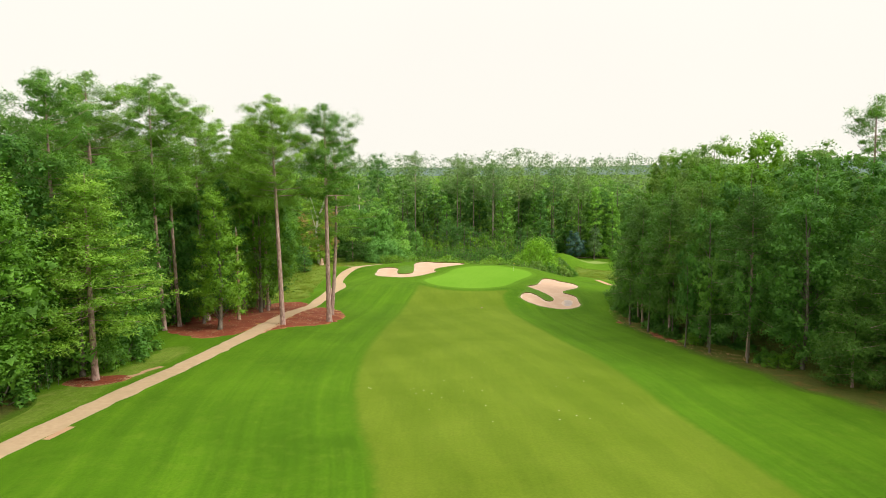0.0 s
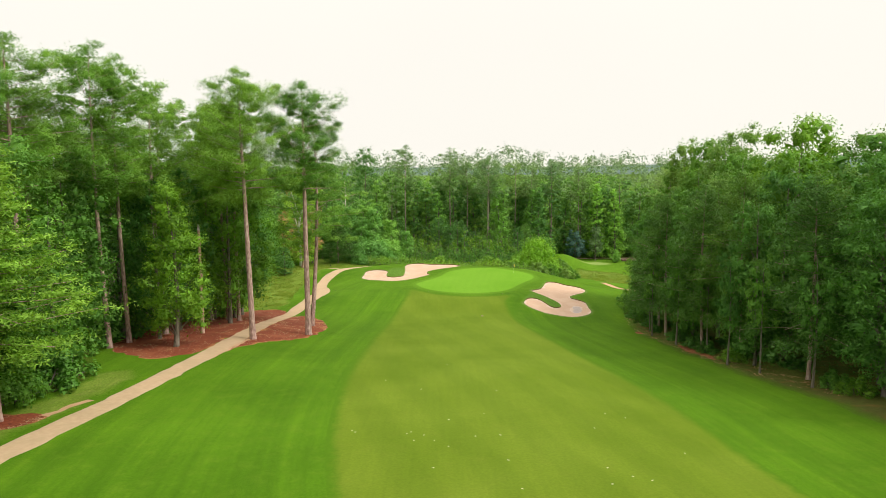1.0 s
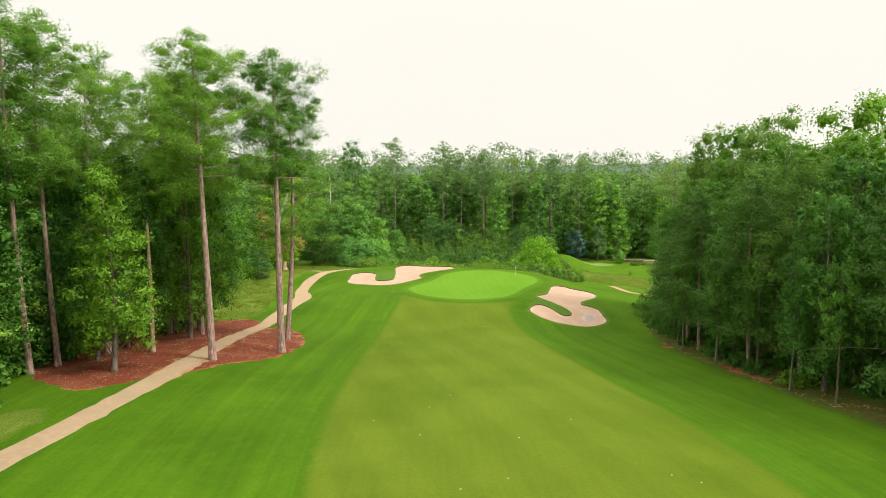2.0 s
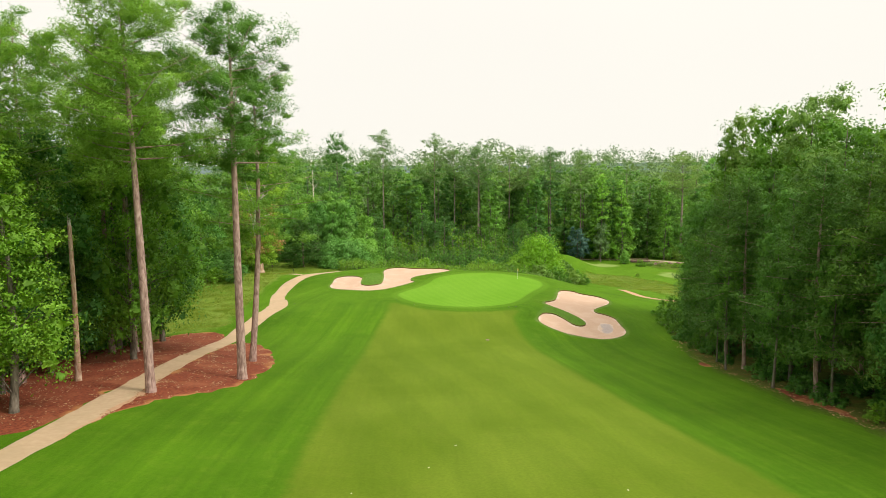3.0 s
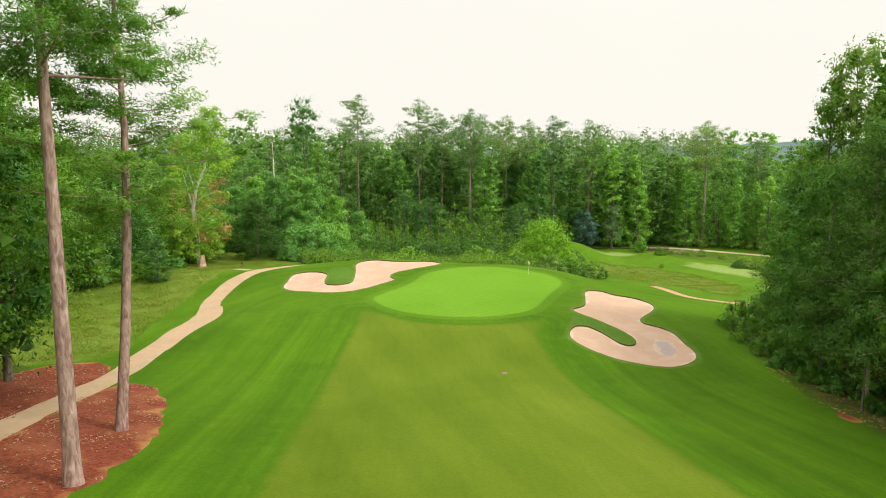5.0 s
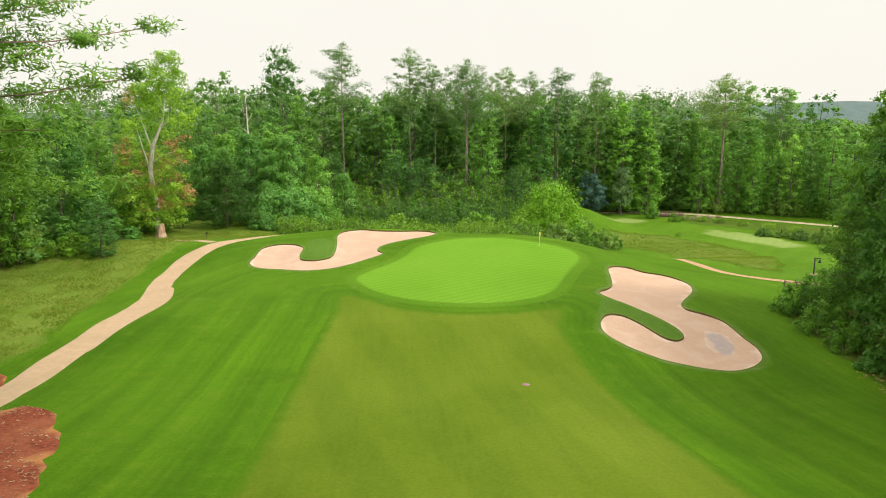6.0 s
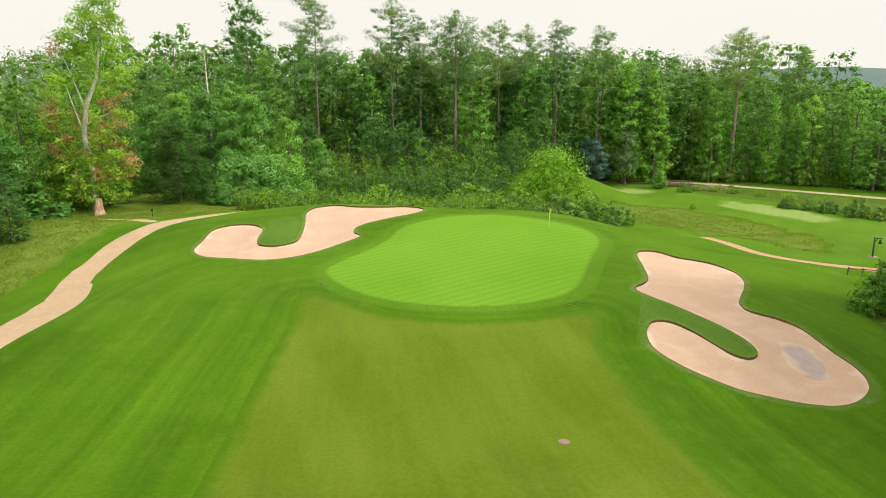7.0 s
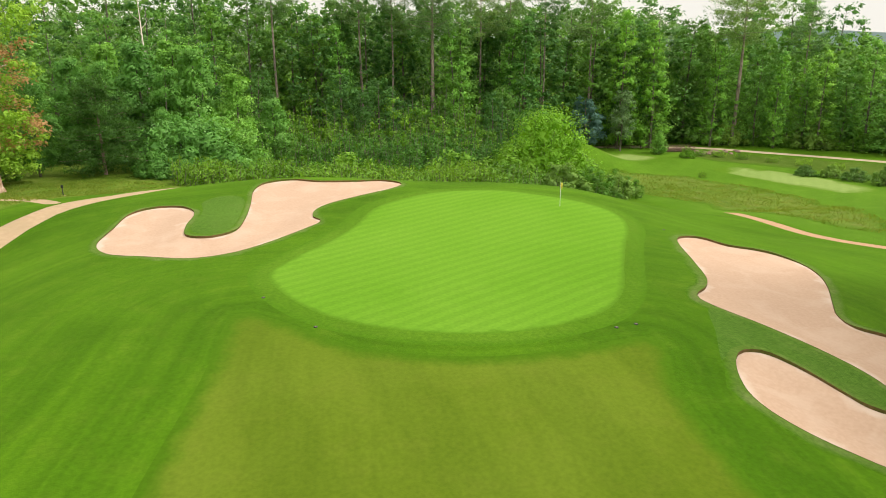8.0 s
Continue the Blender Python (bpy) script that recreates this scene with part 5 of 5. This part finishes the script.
def make_dying_tree():
    """A half-dead tree: forked pale trunk, thin yellow-green and rusty leaves."""
    g = np.random.default_rng(90)
    tree = thing("dying_tree", "half-dead tree with white trunk and rusty leaves", "tree")
    verts, faces = [], []
    main = [(0, 0, -0.5), (0.05, 0, 5), (-0.5, 0, 10.4), (0.3, 0, 14.4), (1.9, 0.1, 17.9), (2.9, 0.2, 23.6), (4.3, 0.2, 29.6)]
    tube(verts, faces, main, [0.5, 0.38, 0.33, 0.3, 0.21, 0.11, 0.03], 9)
    trunk = part("trunk", verts, faces, M_WHITE_BARK, tree, "bare whitish trunk")
    for a, b, c in [((-0.5, 0, 10.6), (-1.2, -0.2, 13.5), (-2.2, -0.3, 18)), ((1.6, 0.1, 17.2), (2.9, -0.3, 18), (3.3, -0.4, 20.5)), ((0.1, 0, 13.5), (-1.2, 0.5, 17.5), (-2.6, 0.5, 22)),
                    ((-0.3, 0, 11.5), (2.0, -0.6, 12.8), (4.4, -0.9, 13.6)), ((2.2, 0.1, 19.5), (0.6, 0.3, 22.5), (0.2, 0.4, 25.5)), ((2.9, 0.2, 23.6), (1.6, 0.2, 26), (1.0, 0.2, 28))]:
        verts, faces = [], []
        tube(verts, faces, [a, b, c], [0.17, 0.1, 0.03], 5)
        part("limb", verts, faces, M_WHITE_BARK, trunk)
    green, rust = [], []
    for k in range(340):
        s = g.random() ** 1.15
        z = 1.5 + 27 * s
        x = np.interp(z, [p[2] for p in main], [p[0] for p in main]) * 0.8
        r = np.interp(z, [0, 4, 10, 20, 24, 27, 30], [5.2, 6.0, 6.0, 5.6, 4.0, 1.8, 1.0]) * math.sqrt(g.random())
        t = g.random() * 6.283
        if 8.5 < z < 19.5 and abs(r * math.cos(t)) < 1.9 and math.sin(t) < 0.3:
            continue
        at, size = (x + r * math.cos(t), 0.75 * r * math.sin(t), z), g.uniform(0.7, 1.4)
        withered = 4 < z < 15.5 and g.random() < 0.42
        (rust if withered else green).append(clump(g, at, size, 0.8, 40 if withered else 46, 0.42, 0.28, 0.4, 0.3, None, 0))
    for k in range(34):
        green.append(clump(g, (g.normal() * 1.8, -1.0 - 1.2 * g.random(), g.uniform(1.6, 9.2)), g.uniform(0.6, 1.1), 0.9, 40, 0.42, 0.28, 0.4, 0.3, None, 0))
    for at in ((-2.6, -0.5, 22.3), (-2.9, -0.4, 21.2), (-3.6, -1.2, 13), (-1.9, -1.8, 9.7), (3.4, -1.6, 14.2), (4.8, -1, 11.6), (4.2, -1.2, 13)):
        rust.append(clump(g, at, 1.2, 1.0, 60, 0.42, 0.28, 0.4, 0.3, None, 0))
    crown_part(green, L_OLIVE, tree, "crown", "sparse yellow-green leaves")
    crown_part(rust, L_RUST, tree, "withered_leaves", "rust-brown withered leaves")
    tree.matrix_basis = Matrix.Translation((-38.2, 207.5, ground_z(-38.2, 207.5)))


make_dying_tree()


def make_snag(x, y, h):
    g = random.Random(int(x * 10 + y))
    tree = thing("dead_snag", "grey leafless dead tree above the woods", "dead tree")
    verts, faces = [], []
    tube(verts, faces, [(0, 0, -0.5), (0.2, 0, h * 0.5), (0, 0.2, h)], [0.35, 0.22, 0.03], 7)
    for k in range(7):
        z, t, r = h * (0.62 + 0.05 * k), k * 2.4, 2.6 - 0.28 * k
        tube(verts, faces, [(0.1, 0.1, z), (r * math.cos(t) * 0.6, r * math.sin(t) * 0.6, z + 0.8), (r * math.cos(t), r * math.sin(t), z + 1.8)], [0.09, 0.05, 0.015], 4, False)
    part("trunk", verts, faces, M_PALE_BARK, tree)
    tree.matrix_basis = Matrix.Translation((x, y, ground_z(x, y)))


make_snag(-30.2, 246, 24)


def lump(name, mat, parent, size, seed, at=(0, 0, 0), detail=2, rough=0.35):
    """An uneven stone or stump."""
    bm = bmesh.new()
    bmesh.ops.create_icosphere(bm, subdivisions=detail, radius=1)
    for v in bm.verts:
        k = 1 + rough * noise.noise(v.co * 1.3 + Vector((seed * 7.1, 0, 0))) + 0.3 * rough * noise.noise(v.co * 4 + Vector((seed, 3, 0)))
        v.co = Vector((v.co.x * size[0], v.co.y * size[1], v.co.z * size[2])) * k + Vector(at)
    me = bpy.data.meshes.new(name)
    bm.to_mesh(me)
    bm.free()
    me.materials.append(mat)
    ob = new(name, me)
    if parent:
        ob.parent = parent
    return ob


def make_stump():
    st = thing("tree_stump", "tall broken reddish stump at the meadow's end", "stump")
    verts, faces = [], []
    n = 14
    for z, r in ((-0.3, 0.95), (0.15, 0.8), (0.6, 0.62), (1.1, 0.5)):
        for k in range(n):
            t = 2 * math.pi * k / n
            j = 1 + 0.16 * math.sin(3 * t) + 0.08 * math.sin(7 * t)
            verts.append((r * j * math.cos(t), r * j * math.sin(t), z + (0.55 * (1 + math.sin(t + 2)) + 0.15 * (k % 2) if z > 1 else 0)))
    for i in range(3):
        for k in range(n):
            a, b = i * n + k, i * n + (k + 1) % n
            faces.append((a, b, b + n, a + n))
    part("bole", verts, faces, M_RED_BARK, st, "torn red-brown wood", True)
    verts, faces = verts[3 * n:] + [(0, 0, 0.8)], [(k, (k + 1) % n, n) for k in range(n)]
    part("broken_top", verts, faces, M_CLAY, st, "raw orange heartwood", True)
    st.matrix_basis = Matrix.Translation((-36.6, 203.6, ground_z(-36.6, 203.6)))


make_stump()


def make_log():
    lg = thing("fallen_log", "weathered reddish log lying in meadow grass", "log")
    verts, faces = [], []
    tube(verts, faces, [(-2.2, 0, 0.1), (-0.4, 0.15, 0.14), (1.0, 0.05, 0.12), (2.0, -0.2, 0.1)], [0.16, 0.18, 0.15, 0.08], 8)
    tube(verts, faces, [(0.2, 0.1, 0.18), (1.0, 0.7, 0.3)], [0.07, 0.03], 5)
    part("stem", verts, faces, M_RED_BARK, lg)
    lg.matrix_basis = Matrix.Translation((-40.7, 200.9, ground_z(-40.7, 200.9)))


make_log()

M_WHITE, n_, l_, b_ = material("white_paint", 0.5, 0.4)
b_.inputs["Base Color"].default_value = (0.75, 0.75, 0.7, 1)
M_YELLOW, n_, l_, b_ = material("yellow_cloth", 0.8, 0.2)
b_.inputs["Base Color"].default_value = (0.75, 0.62, 0.1, 1)
M_IRON, n_, l_, b_ = material("dark_painted_iron", 0.5, 0.4)
b_.inputs["Base Color"].default_value = (0.02, 0.025, 0.02, 1)
M_PLANK = bark("weathered_planks", (0.1, 0.06, 0.045), (0.2, 0.13, 0.1), (0.3, 0.21, 0.16))
M_STONE = loose("pinkish_stone", (0.22, 0.14, 0.12), (0.38, 0.26, 0.22), (0.3, 0.25, 0.2), 0.4, 4.0, 0.05)


def make_flag(x, y):
    fl = thing("golf_flag", "yellow flag hanging on a thin white pole", "flag")
    verts, faces = [], []
    tube(verts, faces, [(0, 0, -0.1), (0, 0, 2.13)], [0.016, 0.012], 8)
    part("pole", verts, faces, M_WHITE, fl)
    verts, faces = [], []
    for i in range(9):
        for j in range(7):
            u, w = i / 8, j / 6
            verts.append((0.015 + 0.26 * u * (1 - 0.35 * w), 0.05 * math.sin(u * 7 + w * 2), 2.1 - 0.42 * w - 0.28 * u * (0.6 + 0.4 * w)))
    for i in range(8):
        for j in range(6):
            a = i * 7 + j
            faces.append((a, a + 1, a + 8, a + 7))
    cloth = part("cloth", verts, faces, M_YELLOW, fl)
    cloth.modifiers.new("thickness", "SOLIDIFY").thickness = 0.004
    verts, faces = [], []
    tube(verts, faces, [(0, 0, -0.05), (0, 0, 0.012)], [0.054, 0.054], 14)
    part("cup", verts, faces, M_IRON, fl, "dark rim of the hole")
    fl.matrix_basis = Matrix.Translation((x, y, ground_z(x, y))) @ Matrix.Rotation(radians(20), 4, "Z")


make_flag(18.8, 180.4)


def make_ball_washer(x, y):
    st = thing("ball_washer", "dark post with a round cap beside the path", "post")
    verts, faces = [], []
    tube(verts, faces, [(0, 0, -0.2), (0, 0, 0.85)], [0.06, 0.05], 10)
    part("post", verts, faces, M_IRON, st)
    verts, faces = [], []
    tube(verts, faces, [(0, 0, 0.8), (0, 0, 0.84), (0, 0, 1.08), (0, 0, 1.15)], [0.06, 0.13, 0.13, 0.05], 12)
    part("cap", verts, faces, M_IRON, st)
    verts, faces = [], []
    tube(verts, faces, [(0, 0, -0.02), (0, 0, 0.05)], [0.22, 0.2], 14)
    part("foot", verts, faces, M_PATH, st)
    st.matrix_basis = Matrix.Translation((x, y, ground_z(x, y)))


make_ball_washer(-28.7, 200.2)


def make_bell_post(x, y):
    st = thing("bell_post", "dark post with a bell hanging from its arm", "post")
    verts, faces = [], []
    tube(verts, faces, [(0, 0, -0.3), (0, 0, 2.3)], [0.1, 0.09], 8)
    part("post", verts, faces, M_IRON, st)
    verts, faces = [], []
    tube(verts, faces, [(-0.1, 0, 2.2), (0.75, 0, 2.2)], [0.06, 0.05], 6)
    tube(verts, faces, [(0, 0, 1.8), (0.4, 0, 2.18)], [0.04, 0.04], 6)
    part("arm", verts, faces, M_IRON, st)
    verts, faces = [], []
    tube(verts, faces, [(0.6, 0, 2.17), (0.6, 0, 2.0), (0.6, 0, 1.92), (0.6, 0, 1.7), (0.6, 0, 1.62)], [0.02, 0.05, 0.14, 0.18, 0.24], 14)
    part("bell", verts, faces, M_IRON, st)
    verts, faces = [], []
    tube(verts, faces, [(0, 0, -0.05), (0, 0, 0.08)], [0.55, 0.5], 14)
    part("base", verts, faces, M_STONE, st)
    st.matrix_basis = Matrix.Translation((x, y, ground_z(x, y))) @ Matrix.Rotation(radians(-20), 4, "Z")


make_bell_post(55.4, 177.3)


def box(verts, faces, lo, hi):
    k = len(verts)
    verts += [(x, y, z) for x in (lo[0], hi[0]) for y in (lo[1], hi[1]) for z in (lo[2], hi[2])]
    faces += [tuple(k + i for i in q) for q in ((0, 1, 3, 2), (4, 6, 7, 5), (0, 4, 5, 1), (2, 3, 7, 6), (0, 2, 6, 4), (1, 5, 7, 3))]


def make_bridge(x, y):
    br = thing("footbridge", "low weathered plank footbridge over the ditch", "bridge")
    for k in range(14):
        verts, faces = [], []
        box(verts, faces, (-2.8 + 0.4 * k, -1.3, 0.42 + 0.02 * (k % 3)), (-2.8 + 0.4 * k + 0.36, 1.3, 0.5 + 0.02 * (k % 3)))
        part("plank", verts, faces, M_PLANK, br, "", True)
    for s in (-1.25, 1.25):
        verts, faces = [], []
        box(verts, faces, (-2.9, s - 0.1, 0.12), (2.9, s + 0.1, 0.41))
        part("beam", verts, faces, M_PLANK, br, "", True)
        verts, faces = [], []
        box(verts, faces, (-2.8, s - 0.06, 0.95), (2.8, s + 0.06, 1.08))
        part("rail", verts, faces, M_PLANK, br, "", True)
        for q in (-2.6, 0, 2.6):
            verts, faces = [], []
            box(verts, faces, (q - 0.07, s - 0.059, -0.4), (q + 0.07, s + 0.059, 0.95))
            part("rail_post", verts, faces, M_PLANK, br, "", True)
    br.matrix_basis = Matrix.Translation((x, y, ground_z(x, y))) @ Matrix.Rotation(radians(-8), 4, "Z")


make_bridge(68.8, 253.6)


def make_fence(x0, y0, x1, y1, posts, h, label):
    fe = thing("rail_fence", label, "fence")
    zs = []
    for k in range(posts):
        u = k / (posts - 1)
        x, y = x0 + (x1 - x0) * u, y0 + (y1 - y0) * u
        z = ground_z(x, y)
        zs.append((x, y, z + h * 0.82))
        verts, faces = [], []
        tube(verts, faces, [(x, y, z - 0.3), (x + 0.03, y, z + h)], [0.08, 0.07], 7)
        part("post", verts, faces, M_PLANK, fe)
    for k in range(posts - 1):
        verts, faces = [], []
        tube(verts, faces, [zs[k], zs[k + 1]], [0.05, 0.05], 6)
        part("rail", verts, faces, M_PLANK, fe)


make_fence(55.5, 258.2, 64.5, 257.0, 5, 0.9, "low wooden rail fence beside the far path")
make_fence(46.4, 169.4, 48.8, 168.4, 3, 0.8, "short broken wooden rail at the path's end")

g = random.Random(12)
stone = lump("rock", M_STONE, None, (0.5, 0.42, 0.32), 1)
tagged(stone, "pinkish boulder in the rubble beside the footbridge", "rock", "rubble rocks")
first = True
for k in range(22):
    x, y = 72 + g.uniform(-1, 8), 250.6 + g.uniform(-1.6, 1.6) - 0.3 * k / 4
    s = g.uniform(0.6, 1.5)
    m = Matrix.Translation((x, y, ground_z(x, y) + 0.12 * s)) @ Matrix.Rotation(g.uniform(0, 6), 4, "Z") @ Matrix.Scale(s, 4)
    if first:
        stone.matrix_basis, first = m, False
    else:
        copy_thing(stone, m)

# shrubs in the hollow beyond the green
for key, x, y, h, w in [("young_bush", 63.1, 251, 5.2, 0.8), ("bush_a", 66.4, 245.8, 2.4, 0.8), ("bush_b", 76.8, 225.6, 2.0, 1.0), ("bush_b", 79.6, 223.2, 2.2, 0.9), ("bush_b", 81, 219.4, 2.4, 1.0), ("bush_b", 82.4, 214.2, 3.6, 0.8),
                        ("bush_b", 83.6, 210, 2.6, 1.0), ("bush_a", 85, 206, 2.4, 1.0), ("weed", 73, 246, 1.3, 1.0), ("weed", 76, 243, 1.2, 1.0), ("weed", 79.5, 238.6, 1.2, 1.0), ("weed", 83, 234.6, 1.3, 1.0),
                        ("weed", 86, 230, 1.2, 1.0), ("weed", 59.2, 227.2, 1.0, 0.6), ("weed", 70, 247.6, 1.2, 1.0), ("bush_b", 40.3, 233, 3.2, 0.9), ("bush_a", 40.4, 219.8, 3.4, 0.7), ("weed", 38.6, 224, 2.6, 1.0),
                        ("weed", 37.5, 217, 2.6, 1.0), ("weed", 36, 229, 2.8, 1.0), ("weed", 42.2, 216, 1.0, 1.0)]:
    plant(key, x, y, h, w)
# the vine-wrapped young tree and growth at the meadow's edge
plant("column_b", -46.2, 179.8, 17, 1.1, None, "conical tree wrapped in vines above a bare stem")
plant("column_b", -37.2, 181.8, 7.4, 1.5, None, "small conical tree wrapped in vines on the meadow")
for key, x, y, h, w in [("broad_c", -48, 179, 20, 1.1), ("broad_a", -52, 186, 22, 1.0), ("broad_b", -47, 194, 19, 1.0), ("broad_c", -46, 206, 17, 1.1), ("broad_b", -50, 172, 22, 1.0),
                        ("pine_c", -51, 168, 31, 1.1), ("bush_a", -42, 183, 3, 1.2), ("bush_a", -40, 184.5, 2.2, 1.2), ("bush_c", -44, 190, 4, 1.3), ("bush_c", -44, 200, 5, 1.4),
                        ("bush_a", -40.5, 210, 4, 1.2), ("broad_c", -44, 212, 15, 1.0), ("broad_b", -36, 214, 12, 1.0), ("kudzu_tree", -47, 200, 14, 1.2)]:
    plant(key, x, y, h, w)

# small marks on the turf
M_DIVOT = loose("divot_sand", (0.48, 0.47, 0.3), (0.62, 0.6, 0.42), (0.55, 0.52, 0.36), 0.3, 8.0, 0.01)
mark = lump("divot", M_DIVOT, None, (0.11, 0.05, 0.012), 5, (0, 0, 0.006), 1)
tagged(mark, "small pale sand-filled divot on the fairway", "divot", "fairway divots")
first = True
for x, y in [(-7.6, 67), (-7.3, 66.6), (-3.3, 66.1), (-3, 66.5), (-2.7, 64.5), (-2.4, 79.9), (-2, 65.7), (-1.3, 59), (-1.2, 64.4), (0, 69.6), (-.2, 63.1), (1.9, 65.3),
             (3, 71.1), (4.8, 78.9), (3.8, 65.5), (3.8, 60.2), (11.4, 67.3), (13.4, 71.8), (10.2, 58.7), (9.8, 56), (14.9, 70.9), (11.5, 57.4), (12.6, 56.9), (16.9, 62.8), (4.1, 55.4),
             (-1.6, 88), (0.4, 92.5), (-6.1, 84), (9.6, 83.4)]:
    m = Matrix.Translation((x, y, ground_z(x, y))) @ Matrix.Rotation(x * 9, 4, "Z")
    if first:
        mark.matrix_basis, first = m, False
    else:
        copy_thing(mark, m)


M_PLATE = loose("plate_stone", (0.22, 0.13, 0.12), (0.32, 0.2, 0.18), (0.36, 0.27, 0.25), 0.4, 8.0, 0.004)


def make_plate(x, y):
    verts, faces = [], []
    tube(verts, faces, [(0, 0, -0.05), (0, 0, 0.02), (0, 0, 0.03)], [0.28, 0.28, 0.25], 20)
    me = bpy.data.meshes.new("yardage_plate")
    me.from_pydata(verts, [], faces)
    me.materials.append(M_PLATE)
    ob = tagged(new("yardage_plate", me), "flat round red-brown plate set in the fairway", "plate")
    ob.matrix_basis = Matrix.Translation((x, y, ground_z(x, y)))
    md = ob.modifiers.new("edge", "BEVEL")
    md.width, md.segments = 0.015, 2


make_plate(7.9, 137.9)
head = thing("sprinkler_head", "small dark round sprinkler head flush with turf", "sprinkler", "sprinkler heads")
verts, faces = [], []
tube(verts, faces, [(0, 0, -0.05), (0, 0, 0.02), (0, 0, 0.03)], [0.11, 0.11, 0.08], 14)
part("body", verts, faces, M_IRON, head)
verts, faces = [], []
tube(verts, faces, [(0, 0, 0.025), (0, 0, 0.04)], [0.05, 0.045], 10)
part("cap", verts, faces, M_STONE, head)
first = True
for x, y in [(-4.9, 162.2), (-1.9, 157.6), (13.4, 155.2), (14.6, 155.5), (25.9, 175.0), (-22.3, 163)]:
    m = Matrix.Translation((x, y, ground_z(x, y)))
    if first:
        head.matrix_basis, first = m, False
    else:
        copy_thing(head, m)


# ---- standing grass ----
def blades(name, loops, count, low, high, width, mat, label, seed):
    g = np.random.default_rng(seed)
    sets = []
    for loop in loops:
        a = np.array(loop)
        (x0, y0), (x1, y1) = a.min(axis=0), a.max(axis=0)
        x, y = g.uniform(x0, x1, count * 3), g.uniform(y0, y1, count * 3)
        thick = np.array([noise.noise((q * 0.35, w * 0.35, seed)) for q, w in zip(x, y)])
        ok = inside(x, y, loop) & (thick > g.uniform(-0.5, 0.4, len(x)))
        x, y = x[ok][:count], y[ok][:count]
        z = np.array([ground_z(q, w) for q, w in zip(x, y)])
        h = g.uniform(low, high, len(x))
        pts = np.column_stack([x, y, z + h * 0.45])
        along = np.column_stack([g.normal(size=len(x)) * 0.35, g.normal(size=len(x)) * 0.35, np.ones(len(x))])
        face = np.column_stack([g.normal(size=len(x)), g.normal(size=len(x)) - 0.6, np.zeros(len(x))])
        c = cards(pts, face, 1.0, width, g, 0.0, along)
        c[:, :3] = pts[:, None, :] + (c[:, :3] - pts[:, None, :]) * np.column_stack([np.ones(len(x)), np.ones(len(x)), h])[:, None, :]
        sets.append(c)
    tagged(new(name, card_mesh(name, sets, mat)), label, "grass", kind="stuff")


L_STRAW = leaves("straw_grass", (0.11, 0.18, 0.018), (0.18, 0.25, 0.04), (0.3, 0.3, 0.1), 0.5, 1.3)
NEAR_MEADOW = smooth_loop([(-30, 147), (-30.6, 160), (-31, 174), (-30, 183), (-28, 190), (-24, 197), (-20, 206), (-44, 206), (-46, 150)], 3)
blades("meadow_grass_blades", [NEAR_MEADOW], 26000, 0.08, 0.3, 0.1, L_STRAW, "unmown pale grass blades standing on the meadow", 31)
blades("bank_grass_blades", [BANK], 9000, 0.08, 0.35, 0.09, L_STRAW, "dry pale grass blades on the bank", 32)


# ---- dry leaves and chips lying on the beds and along the path ----
def litter(name, loops, count, size, mat, label, seed):
    g = np.random.default_rng(seed)
    sets = []
    for loop, many in zip(loops, count):
        a = np.array(loop)
        (x0, y0), (x1, y1) = a.min(axis=0), a.max(axis=0)
        x, y = g.uniform(x0, x1, many * 4), g.uniform(y0, y1, many * 4)
        thick = np.array([noise.noise((q * 0.5, w * 0.5, seed)) for q, w in zip(x, y)])
        ok = inside(x, y, loop) & (thick > g.uniform(-0.2, 0.6, len(x)))
        x, y = x[ok][:many], y[ok][:many]
        z = np.array([ground_z(q, w) for q, w in zip(x, y)]) + 0.03
        up = np.column_stack([g.normal(size=len(x)) * 0.25, g.normal(size=len(x)) * 0.25, np.ones(len(x))])
        sets.append(cards(np.column_stack([x, y, z]), up, size, size * 0.6, g, 0.0))
    tagged(new(name, card_mesh(name, sets, mat)), label, "leaf litter", kind="stuff")


L_LITTER = leaves("dry_litter", (0.2, 0.1, 0.05), (0.36, 0.22, 0.12), (0.56, 0.42, 0.28), 0.2, 1.2)
litter("leaf_litter", [ISLAND_BED, LEFT_BED, SMALL_BED], [1300, 2600, 500], 0.2, L_LITTER, "dry tan leaves and straw lying on the mulch", 41)
WOOD_EDGE = smooth_loop([(33.8, 104), (33.2, 118), (33.4, 130), (34.2, 140), (36.5, 140), (36, 122), (37, 104), (40, 86), (38, 80), (35.6, 90)], 1.5)
litter("wood_litter", [WOOD_EDGE], [1500], 0.22, L_LITTER, "dry leaves scattered along the foot of the woods", 42)

deep_woods()
